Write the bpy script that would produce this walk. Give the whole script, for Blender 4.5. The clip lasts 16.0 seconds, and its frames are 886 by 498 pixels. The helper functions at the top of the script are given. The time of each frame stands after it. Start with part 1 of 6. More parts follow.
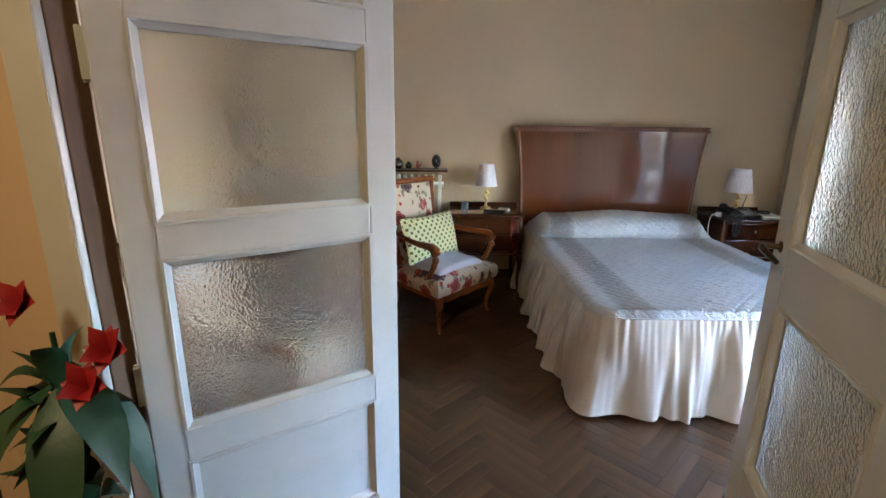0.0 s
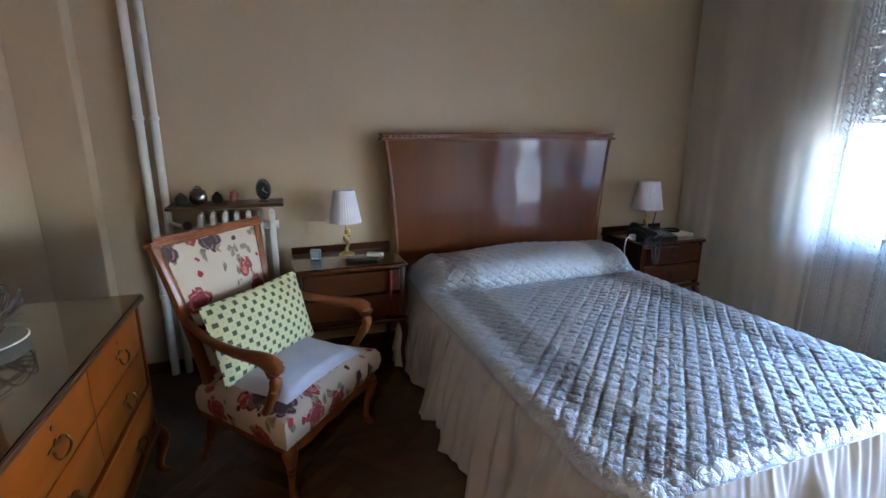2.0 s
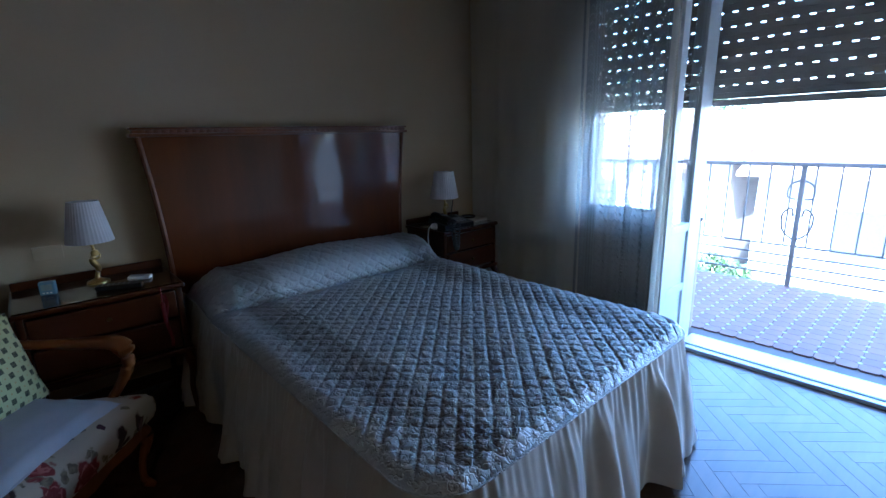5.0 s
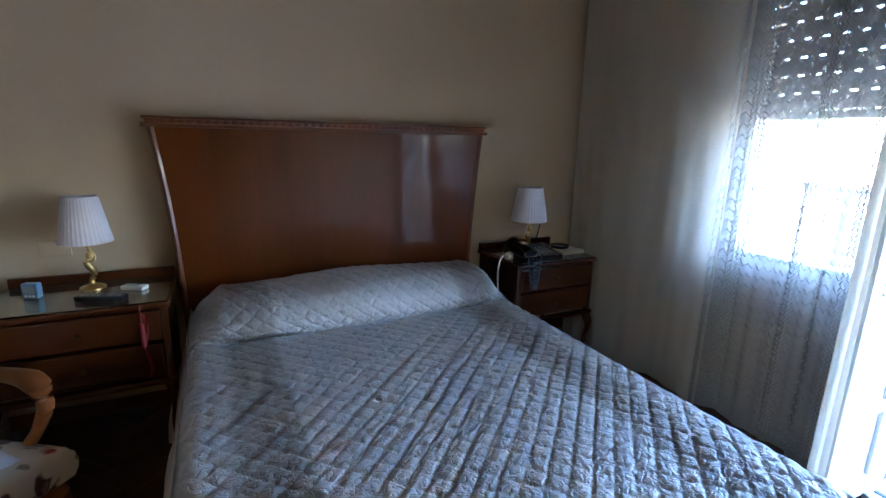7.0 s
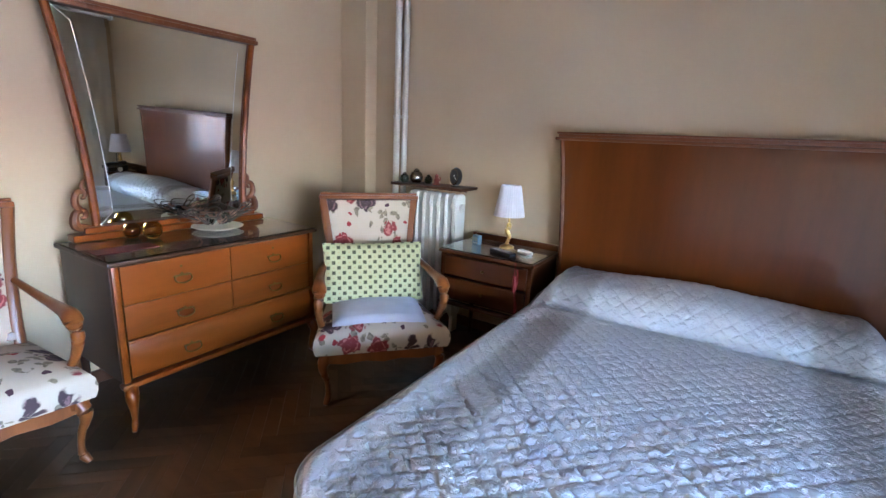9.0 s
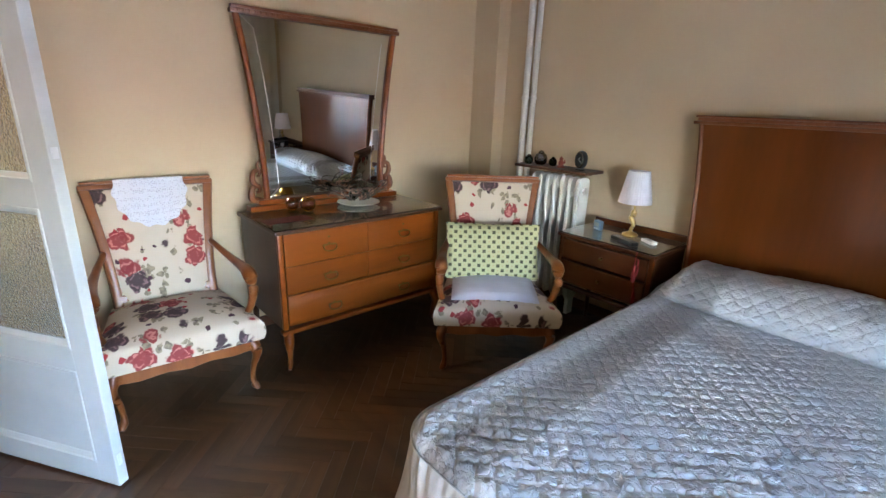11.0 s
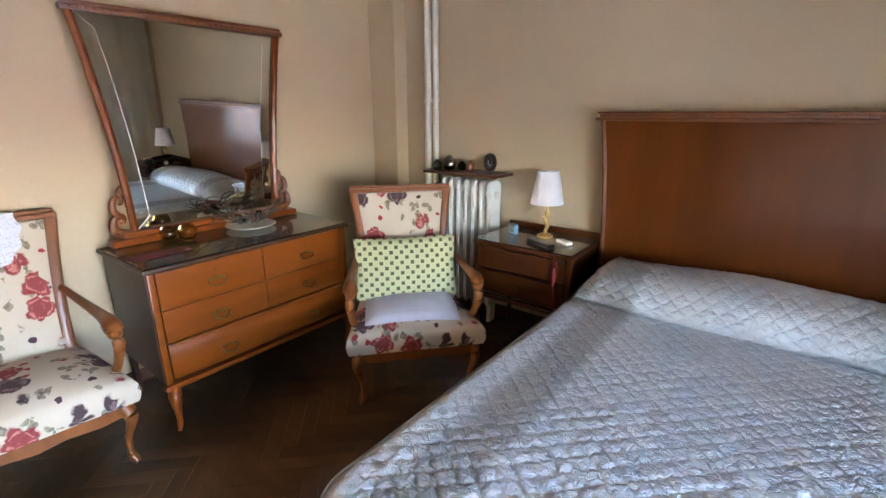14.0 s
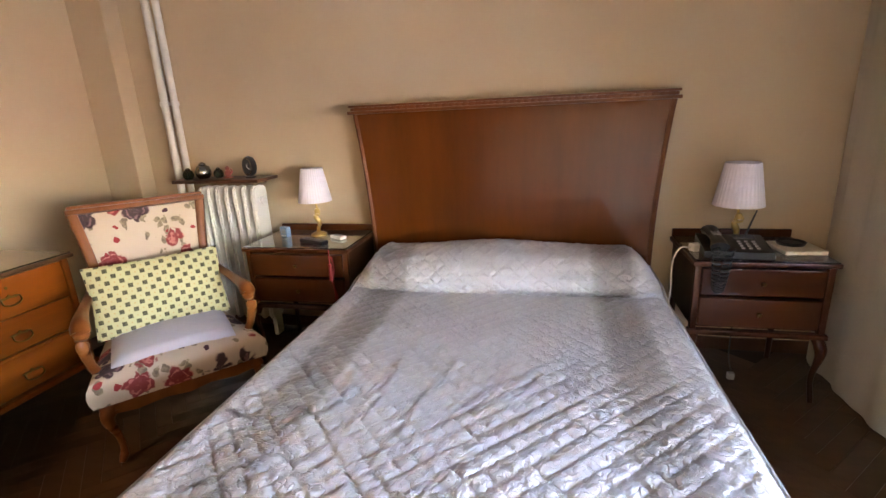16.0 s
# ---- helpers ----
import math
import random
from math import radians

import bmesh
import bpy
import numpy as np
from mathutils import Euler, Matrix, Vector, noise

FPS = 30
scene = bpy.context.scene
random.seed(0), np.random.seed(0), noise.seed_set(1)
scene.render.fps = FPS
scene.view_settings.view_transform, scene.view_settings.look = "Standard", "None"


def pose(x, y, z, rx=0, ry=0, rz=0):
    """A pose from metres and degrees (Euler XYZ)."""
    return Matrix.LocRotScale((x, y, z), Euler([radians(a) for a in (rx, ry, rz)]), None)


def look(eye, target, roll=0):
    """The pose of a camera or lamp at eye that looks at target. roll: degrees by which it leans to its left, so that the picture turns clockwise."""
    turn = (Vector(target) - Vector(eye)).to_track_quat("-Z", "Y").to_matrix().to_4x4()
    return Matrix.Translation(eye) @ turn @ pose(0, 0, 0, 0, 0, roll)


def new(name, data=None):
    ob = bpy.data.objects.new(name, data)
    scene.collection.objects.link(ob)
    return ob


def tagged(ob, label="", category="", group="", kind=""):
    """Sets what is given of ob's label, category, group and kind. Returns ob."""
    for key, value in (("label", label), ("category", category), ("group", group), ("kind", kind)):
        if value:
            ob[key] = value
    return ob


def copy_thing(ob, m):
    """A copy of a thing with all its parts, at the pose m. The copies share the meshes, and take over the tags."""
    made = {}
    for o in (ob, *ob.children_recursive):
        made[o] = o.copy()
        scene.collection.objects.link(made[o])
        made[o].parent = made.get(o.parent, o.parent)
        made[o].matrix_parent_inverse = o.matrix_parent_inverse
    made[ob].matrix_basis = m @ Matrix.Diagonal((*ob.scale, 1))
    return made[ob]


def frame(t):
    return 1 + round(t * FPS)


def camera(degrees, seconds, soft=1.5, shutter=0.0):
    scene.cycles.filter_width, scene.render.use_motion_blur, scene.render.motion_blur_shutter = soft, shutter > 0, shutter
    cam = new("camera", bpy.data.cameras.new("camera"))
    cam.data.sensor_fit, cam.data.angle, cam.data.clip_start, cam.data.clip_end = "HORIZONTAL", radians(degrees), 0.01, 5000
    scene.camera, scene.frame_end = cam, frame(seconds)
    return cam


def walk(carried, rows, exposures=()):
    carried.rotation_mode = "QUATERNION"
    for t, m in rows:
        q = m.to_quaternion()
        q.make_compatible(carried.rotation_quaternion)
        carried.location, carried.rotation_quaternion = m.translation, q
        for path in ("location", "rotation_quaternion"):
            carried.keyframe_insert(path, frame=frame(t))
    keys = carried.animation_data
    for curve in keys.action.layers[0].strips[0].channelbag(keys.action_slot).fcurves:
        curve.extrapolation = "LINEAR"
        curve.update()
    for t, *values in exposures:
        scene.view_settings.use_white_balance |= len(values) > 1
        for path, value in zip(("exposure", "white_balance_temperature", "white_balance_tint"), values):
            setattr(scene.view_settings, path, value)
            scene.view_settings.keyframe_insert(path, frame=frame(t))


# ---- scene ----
cam = camera(87.2, 16.0)
PATH = [
    (0, (0.832, 0.417, 1.433), (0.834, 2.352, 0.926), 0.7),
    (0.5, (0.906, 0.696, 1.429), (1.196, 2.618, 0.958), 0.4),
    (1, (0.958, 1.009, 1.37), (1.387, 2.919, 0.959), -0.4),
    (1.5, (0.885, 1.5, 1.446), (1.456, 3.362, 0.994), 0.0),
    (2, (0.858, 1.791, 1.441), (1.499, 3.625, 0.966), 0.0),
    (2.5, (0.852, 1.92, 1.439), (1.444, 3.765, 0.942), 0.5),
    (3, (0.843, 1.867, 1.489), (1.556, 3.659, 0.961), 0.6),
    (3.5, (0.89, 1.775, 1.415), (1.821, 3.485, 0.957), -1.3),
    (4, (0.814, 1.827, 1.459), (2.019, 3.351, 0.985), -1.4),
    (4.2, (0.837, 1.82, 1.448), (2.135, 3.267, 0.976), -1.5),
    (6.5, (1.554, 2.131, 1.291), (2.713, 3.685, 0.799), -1.7),
    (7, (1.747, 2.245, 1.377), (2.599, 3.996, 0.921), 1.2),
    (7.5, (1.963, 2.354, 1.383), (2.202, 4.304, 1.008), 3.0),
    (8, (2.263, 2.327, 1.417), (1.757, 4.219, 1.012), 2.7),
    (8.5, (2.416, 2.119, 1.427), (1.515, 3.849, 0.985), 2.7),
    (9, (2.468, 1.94, 1.383), (1.419, 3.579, 0.923), 2.6),
    (11.3, (2.586, 1.872, 1.473), (1.089, 3.054, 0.87), 1.6),
    (11.5, (2.6, 1.891, 1.465), (1.054, 3.008, 0.863), 1.3),
    (12, (2.59, 1.892, 1.496), (1.003, 2.95, 0.894), 0.6),
    (12.5, (2.585, 1.928, 1.541), (0.985, 2.99, 0.981), 0.2),
    (13, (2.524, 1.984, 1.539), (0.981, 3.14, 1.004), 0.6),
    (13.5, (2.439, 2.014, 1.487), (1.105, 3.397, 0.933), 0.4),
    (14, (2.44, 2.07, 1.465), (1.26, 3.58, 0.894), -0.2),
    (14.5, (2.53, 2.151, 1.462), (1.517, 3.768, 0.864), -2.4),
    (15, (2.566, 2.155, 1.422), (1.76, 3.89, 0.84), -2.7),
    (15.5, (2.605, 2.17, 1.405), (1.971, 3.979, 0.834), -3.0),
    (16, (2.581, 2.126, 1.376), (2.146, 3.999, 0.828), -2.7),
]
# seconds, stops, kelvin, tint
EXPOSURES = [
    (0.0, 6.35, 5950, 11), (1.0, 6.20, 5440, 11), (1.5, 5.85, 5120, 11), (2.0, 6.00, 5430, 12), (2.5, 6.30, 6370, 13), (3.0, 6.40, 6170, 13), (3.5, 5.35, 4910, 9), (4.0, 4.75, 4600, 7), (4.2, 4.60, 4600, 7),
    (6.5, 4.10, 4810, 7), (7.0, 5.40, 5330, 11), (7.5, 7.14, 9070, 31), (8.0, 7.25, 7990, 25), (8.5, 6.95, 6580, 20), (9.0, 6.55, 5430, 16),
    (11.5, 6.40, 6250, 12), (12.5, 6.40, 6460, 12), (14.0, 6.55, 6170, 15), (14.5, 6.75, 6480, 18), (15.0, 6.74, 7240, 21), (16.0, 6.73, 7630, 26),
]
walk(cam, [(t, look(eye, target, roll)) for t, eye, target, roll in PATH], EXPOSURES)

# ---- world and light ----
world = bpy.data.worlds.new("sky")
scene.world = world
world.use_nodes = True
wn = world.node_tree
sky = wn.nodes.new("ShaderNodeTexSky")
sky.sky_type = "NISHITA"
sky.sun_disc = False
sky.sun_elevation = radians(52)
sky.sun_rotation = radians(255)
wn.links.new(sky.outputs[0], wn.nodes["Background"].inputs[0])
wn.nodes["Background"].inputs[1].default_value = 0.15

sun_data = bpy.data.lights.new("sun", "SUN")
sun_data.energy, sun_data.angle, sun_data.color = 2.0, radians(0.5), (1.0, 0.95, 0.86)
sun = new("sun", sun_data)
sun.matrix_world = look((0, 0, 20), (12.3, 3.3, 3.6))

hall_data = bpy.data.lights.new("hall_lamp_light", "AREA")
hall_data.energy, hall_data.size, hall_data.color = 0.4, 0.35, (1.0, 0.72, 0.38)
hall_light = new("hall_lamp_light", hall_data)
hall_light.matrix_world = look((-0.2, 0.1, 2.52), (-0.2, 0.101, 0))


# ---- materials ----
def nodes_of(name):
    m = bpy.data.materials.new(name)
    m.use_nodes = True
    nt = m.node_tree
    return m, nt, nt.nodes["Principled BSDF"]


def add(nt, kind, **kw):
    n = nt.nodes.new(kind)
    for k, v in kw.items():
        n.inputs[k].default_value = v
    return n


def math_node(nt, op, a, b=None, c=None):
    n = nt.nodes.new("ShaderNodeMath")
    n.operation = op
    for k, v in enumerate((a, b, c)):
        if v is None:
            continue
        if isinstance(v, (int, float)):
            n.inputs[k].default_value = v
        else:
            nt.links.new(v, n.inputs[k])
    return n.outputs[0]


def mix_col(nt, fac, a, b):
    n = nt.nodes.new("ShaderNodeMix")
    n.data_type = "RGBA"
    for k, v in ((0, fac), (6, a), (7, b)):
        if isinstance(v, (int, float)):
            n.inputs[k].default_value = v
        elif isinstance(v, tuple):
            n.inputs[k].default_value = (*v, 1)
        else:
            nt.links.new(v, n.inputs[k])
    return n.outputs[2]


def coords(nt, stretch=(1, 1, 1), turn=(0, 0, 0)):
    tc = nt.nodes.new("ShaderNodeTexCoord")
    mp = nt.nodes.new("ShaderNodeMapping")
    mp.inputs["Scale"].default_value = stretch
    mp.inputs["Rotation"].default_value = turn
    nt.links.new(tc.outputs["Object"], mp.inputs[0])
    return mp.outputs[0]


def noise_tex(nt, vec, scale, detail=4.0, rough=0.55):
    n = add(nt, "ShaderNodeTexNoise", Scale=scale, Detail=detail, Roughness=rough)
    nt.links.new(vec, n.inputs["Vector"])
    return n.outputs["Fac"]


def ramp(nt, fac, lo, hi):
    n = nt.nodes.new("ShaderNodeMapRange")
    n.inputs["From Min"].default_value, n.inputs["From Max"].default_value = lo, hi
    nt.links.new(fac, n.inputs["Value"])
    return n.outputs["Result"]


def bump(nt, bsdf, height, strength, distance=0.01):
    b = add(nt, "ShaderNodeBump", Strength=strength, Distance=distance)
    nt.links.new(height, b.inputs["Height"])
    nt.links.new(b.outputs[0], bsdf.inputs["Normal"])


def surface(name, a, b, rough=0.6, scale=3.0, fine=60.0, bump_by=0.15, metal=0.0, dist=0.004, spread=0.1, coat=0.0, per_object=0.0):
    """Two colours mixed by broad stains and by fine grain, with uneven gloss and relief."""
    m, nt, bs = nodes_of(name)
    v = coords(nt)
    broad, grain = noise_tex(nt, v, scale), noise_tex(nt, v, fine, 3)
    f = math_node(nt, "ADD", math_node(nt, "MULTIPLY", ramp(nt, broad, 0.3, 0.7), 0.7), math_node(nt, "MULTIPLY", grain, 0.3))
    col = mix_col(nt, f, a, b)
    if per_object:
        oi = nt.nodes.new("ShaderNodeObjectInfo")
        hs = nt.nodes.new("ShaderNodeHueSaturation")
        nt.links.new(col, hs.inputs["Color"])
        nt.links.new(math_node(nt, "MULTIPLY_ADD", oi.outputs["Random"], per_object, 1 - per_object / 2), hs.inputs["Value"])
        col = hs.outputs[0]
    nt.links.new(col, bs.inputs["Base Color"])
    nt.links.new(math_node(nt, "MULTIPLY_ADD", broad, spread, rough - spread / 2), bs.inputs["Roughness"])
    bs.inputs["Metallic"].default_value = metal
    bs.inputs["Coat Weight"].default_value = coat
    bs.inputs["Coat Roughness"].default_value = 0.12
    bump(nt, bs, grain, bump_by, dist)
    return m


def wood(name, dark, light, rough=0.3, along="x", coat=0.3, ring=9.0, island=False, contrast=1.0, spec=0.25, gloss=0.06):
    """Varnished wood with figure stretched along one axis."""
    m, nt, bs = nodes_of(name)
    st = {"x": (0.12, 1, 1), "y": (1, 0.12, 1), "z": (1, 1, 0.12)}[along]
    v = coords(nt, st)
    n1, n2 = noise_tex(nt, v, ring, 6, 0.6), noise_tex(nt, v, ring * 14, 4, 0.7)
    n3 = noise_tex(nt, coords(nt), 2.2, 2)
    f = math_node(nt, "ADD", math_node(nt, "MULTIPLY", ramp(nt, n1, 0.32, 0.68), 0.6 * contrast), math_node(nt, "MULTIPLY", n2, 0.28))
    f = math_node(nt, "ADD", f, math_node(nt, "MULTIPLY", n3, 0.25))
    col = mix_col(nt, f, dark, light)
    if island:
        g = nt.nodes.new("ShaderNodeNewGeometry")
        oi = nt.nodes.new("ShaderNodeObjectInfo")
        hs = nt.nodes.new("ShaderNodeHueSaturation")
        nt.links.new(col, hs.inputs["Color"])
        r = math_node(nt, "FRACT", math_node(nt, "ADD", g.outputs["Random Per Island"], oi.outputs["Random"]))
        nt.links.new(math_node(nt, "MULTIPLY_ADD", r, 0.6, 0.72), hs.inputs["Value"])
        col = hs.outputs[0]
    nt.links.new(col, bs.inputs["Base Color"])
    nt.links.new(math_node(nt, "MULTIPLY_ADD", n3, 0.14, rough - 0.07), bs.inputs["Roughness"])
    bs.inputs["Specular IOR Level"].default_value = spec
    bs.inputs["Coat Weight"].default_value = coat * 0.7
    bs.inputs["Coat Roughness"].default_value = gloss
    bump(nt, bs, n2, 0.06, 0.002)
    return m


def plain(name, col, rough=0.5, metal=0.0):
    m, nt, bs = nodes_of(name)
    v = coords(nt)
    n = noise_tex(nt, v, 25, 4)
    nt.links.new(mix_col(nt, n, tuple(c * 0.8 for c in col), tuple(min(1, c * 1.15) for c in col)), bs.inputs["Base Color"])
    nt.links.new(math_node(nt, "MULTIPLY_ADD", n, 0.15, rough - 0.07), bs.inputs["Roughness"])
    bs.inputs["Metallic"].default_value = metal
    return m


def glass(name, rough=0.02, col=(0.96, 0.98, 0.97), relief=0.0, scale=90.0, clear=1.0):
    m, nt, bs = nodes_of(name)
    bs.inputs["Base Color"].default_value = (*col, 1)
    bs.inputs["Transmission Weight"].default_value = clear
    bs.inputs["Roughness"].default_value = rough
    bs.inputs["IOR"].default_value = 1.45
    if relief:
        v = coords(nt)
        vo = add(nt, "ShaderNodeTexVoronoi", Scale=scale)
        vo.feature = "SMOOTH_F1"
        nt.links.new(v, vo.inputs["Vector"])
        h = math_node(nt, "ADD", vo.outputs["Distance"], noise_tex(nt, v, scale * 0.45, 3))
        bump(nt, bs, h, relief, 0.006)
    return m


def cloth_sheer(name, col, through_part):
    """Thin curtain cloth: part of the light passes straight through, part is scattered."""
    m, nt, bs = nodes_of(name)
    out = nt.nodes["Material Output"]
    v = coords(nt)
    weave = noise_tex(nt, v, 240, 2)
    broad = noise_tex(nt, coords(nt, (1, 1, 0.15)), 9, 3)
    c = mix_col(nt, broad, tuple(k * 0.82 for k in col), col)
    dif = nt.nodes.new("ShaderNodeBsdfDiffuse")
    trl = nt.nodes.new("ShaderNodeBsdfTranslucent")
    trp = nt.nodes.new("ShaderNodeBsdfTransparent")
    nt.links.new(c, dif.inputs[0])
    nt.links.new(c, trl.inputs[0])
    a = nt.nodes.new("ShaderNodeMixShader")
    a.inputs[0].default_value = 0.68
    nt.links.new(dif.outputs[0], a.inputs[1])
    nt.links.new(trl.outputs[0], a.inputs[2])
    b = nt.nodes.new("ShaderNodeMixShader")
    nt.links.new(math_node(nt, "MULTIPLY_ADD", weave, 0.25, through_part - 0.12), b.inputs[0])
    nt.links.new(a.outputs[0], b.inputs[1])
    nt.links.new(trp.outputs[0], b.inputs[2])
    nt.links.new(b.outputs[0], out.inputs["Surface"])
    nt.nodes.remove(bs)
    return m


def satin(name):
    """Silver satin with two broad duller taupe stripes woven along its length, and fine puckers."""
    m, nt, bs = nodes_of(name)
    v = coords(nt)
    sep = nt.nodes.new("ShaderNodeSeparateXYZ")
    nt.links.new(v, sep.inputs[0])
    across = math_node(nt, "ADD", math_node(nt, "ABSOLUTE", sep.outputs[0]), math_node(nt, "MULTIPLY", noise_tex(nt, v, 14, 3), 0.05))
    off = math_node(nt, "MULTIPLY", math_node(nt, "SUBTRACT", across, 0.555), 1 / 0.105)
    sq = math_node(nt, "MULTIPLY", off, off)
    stripe = math_node(nt, "MAXIMUM", math_node(nt, "SUBTRACT", 1.0, math_node(nt, "MULTIPLY", sq, sq)), 0.0)
    broad, grain = noise_tex(nt, v, 4.0), noise_tex(nt, v, 58, 3)
    base = mix_col(nt, broad, (0.40, 0.405, 0.413), (0.47, 0.476, 0.485))
    nt.links.new(mix_col(nt, math_node(nt, "MULTIPLY", stripe, 0.8), base, (0.20, 0.178, 0.162)), bs.inputs["Base Color"])
    nt.links.new(math_node(nt, "MULTIPLY_ADD", broad, 0.08, 0.28), bs.inputs["Roughness"])
    bs.inputs["Metallic"].default_value = 0.12
    crease = math_node(nt, "ABSOLUTE", math_node(nt, "SUBTRACT", noise_tex(nt, v, 34, 2), 0.5))
    h = math_node(nt, "ADD", math_node(nt, "MULTIPLY", grain, 0.45), math_node(nt, "MULTIPLY", ramp(nt, crease, 0.0, 0.07), 0.35))
    bump(nt, bs, h, 0.95, 0.006)
    return m


def crochet(name):
    """White cotton lace: rings of small open holes between solid bands."""
    m, nt, bs = nodes_of(name)
    out = nt.nodes["Material Output"]
    v = coords(nt)
    holes = add(nt, "ShaderNodeTexVoronoi", Scale=110.0, Randomness=0.6)
    nt.links.new(v, holes.inputs["Vector"])
    open_ = math_node(nt, "MULTIPLY", ramp(nt, holes.outputs["Distance"], 0.36, 0.20), 0.4)
    nt.links.new(mix_col(nt, noise_tex(nt, v, 200, 2), (0.46, 0.44, 0.47), (0.58, 0.56, 0.59)), bs.inputs["Base Color"])
    bs.inputs["Roughness"].default_value = 0.9
    bump(nt, bs, holes.outputs["Distance"], 0.4, 0.003)
    mx = nt.nodes.new("ShaderNodeMixShader")
    nt.links.new(open_, mx.inputs[0])
    nt.links.new(bs.outputs[0], mx.inputs[1])
    nt.links.new(nt.nodes.new("ShaderNodeBsdfTransparent").outputs[0], mx.inputs[2])
    nt.links.new(mx.outputs[0], out.inputs["Surface"])
    return m


def floral(name):
    """Cream linen printed with large red and plum flowers, buds and grey-green leaves."""
    m, nt, bs = nodes_of(name)
    v0 = coords(nt)
    warp = add(nt, "ShaderNodeTexNoise", Scale=24.0, Detail=2.0, Roughness=0.5)
    nt.links.new(v0, warp.inputs["Vector"])
    vm = nt.nodes.new("ShaderNodeVectorMath")
    vm.operation = "MULTIPLY_ADD"
    nt.links.new(warp.outputs["Color"], vm.inputs[0])
    vm.inputs[1].default_value = (0.04, 0.04, 0.04)
    nt.links.new(v0, vm.inputs[2])
    v = vm.outputs[0]

    def spots(scale, size, keep, off, petals=0, deep=0.0):
        """Blots round scattered centres, with petals as lobes: mask, chance, way from the centre and petal wave."""
        mp = nt.nodes.new("ShaderNodeMapping")
        mp.inputs["Location"].default_value = off
        nt.links.new(v, mp.inputs[0])
        vo = add(nt, "ShaderNodeTexVoronoi", Scale=scale, Randomness=0.75)
        nt.links.new(mp.outputs[0], vo.inputs["Vector"])
        sep = nt.nodes.new("ShaderNodeSeparateColor")
        nt.links.new(vo.outputs["Color"], sep.inputs[0])
        d, wave = vo.outputs["Distance"], None
        if petals:
            away = nt.nodes.new("ShaderNodeVectorMath")
            away.operation = "SUBTRACT"
            nt.links.new(mp.outputs[0], away.inputs[0])
            nt.links.new(vo.outputs["Position"], away.inputs[1])
            xyz = nt.nodes.new("ShaderNodeSeparateXYZ")
            nt.links.new(away.outputs[0], xyz.inputs[0])
            turn = math_node(nt, "ARCTAN2", xyz.outputs[0], math_node(nt, "ADD", xyz.outputs[1], xyz.outputs[2]))
            turn = math_node(nt, "ADD", turn, math_node(nt, "MULTIPLY", sep.outputs[2], 6.0))
            wave = math_node(nt, "ABSOLUTE", math_node(nt, "SINE", math_node(nt, "MULTIPLY", turn, petals / 2)))
            d = math_node(nt, "MULTIPLY_ADD", math_node(nt, "SUBTRACT", 1.0, wave), deep, d)
        inside = ramp(nt, d, size, size * 0.9)
        return math_node(nt, "MULTIPLY", inside, math_node(nt, "LESS_THAN", sep.outputs[0], keep)), sep.outputs[1], vo.outputs["Distance"], wave

    leaf, lw, ld, lwave = spots(13.0, 0.48, 0.55, (0.3, 0.1, 0.7), 3, 0.42)
    bud, bw_, bd, _ = spots(17.0, 0.25, 0.30, (0.5, 0.9, 0.2))
    flower, which, dist, wave = spots(7.2, 0.47, 0.78, (0.02, 0.05, 0.0), 5, 0.14)
    weave = noise_tex(nt, v0, 320, 2)
    mott = ramp(nt, noise_tex(nt, v, 60, 3), 0.38, 0.62)
    base = mix_col(nt, noise_tex(nt, v0, 5), (0.43, 0.335, 0.235), (0.50, 0.40, 0.29))
    green = mix_col(nt, mott, (0.10, 0.075, 0.045), (0.24, 0.19, 0.11))
    c = mix_col(nt, math_node(nt, "MULTIPLY", leaf, 0.88), base, green)
    # petals: deep folds towards the centre and between the lobes, paler streaks on the lobes
    ripple = math_node(nt, "SINE", math_node(nt, "MULTIPLY_ADD", noise_tex(nt, v, 30, 2), 9.0, math_node(nt, "MULTIPLY", dist, 34.0)))
    streak = math_node(nt, "MULTIPLY", ramp(nt, ripple, 0.15, 0.8), ramp(nt, wave, 0.25, 0.8))
    streak = math_node(nt, "MULTIPLY", streak, ramp(nt, dist, 0.08, 0.3))
    red = mix_col(nt, streak, (0.20, 0.010, 0.012), (0.46, 0.13, 0.10))
    plum = mix_col(nt, streak, (0.030, 0.008, 0.014), (0.17, 0.085, 0.085))
    c = mix_col(nt, bud, c, mix_col(nt, math_node(nt, "GREATER_THAN", bw_, 0.5), (0.055, 0.016, 0.026), (0.27, 0.02, 0.02)))
    c = mix_col(nt, math_node(nt, "MULTIPLY", flower, 0.95), c, mix_col(nt, math_node(nt, "GREATER_THAN", which, 0.45), plum, red))
    nt.links.new(c, bs.inputs["Base Color"])
    bs.inputs["Roughness"].default_value = 0.85
    bump(nt, bs, weave, 0.2, 0.001)
    return m


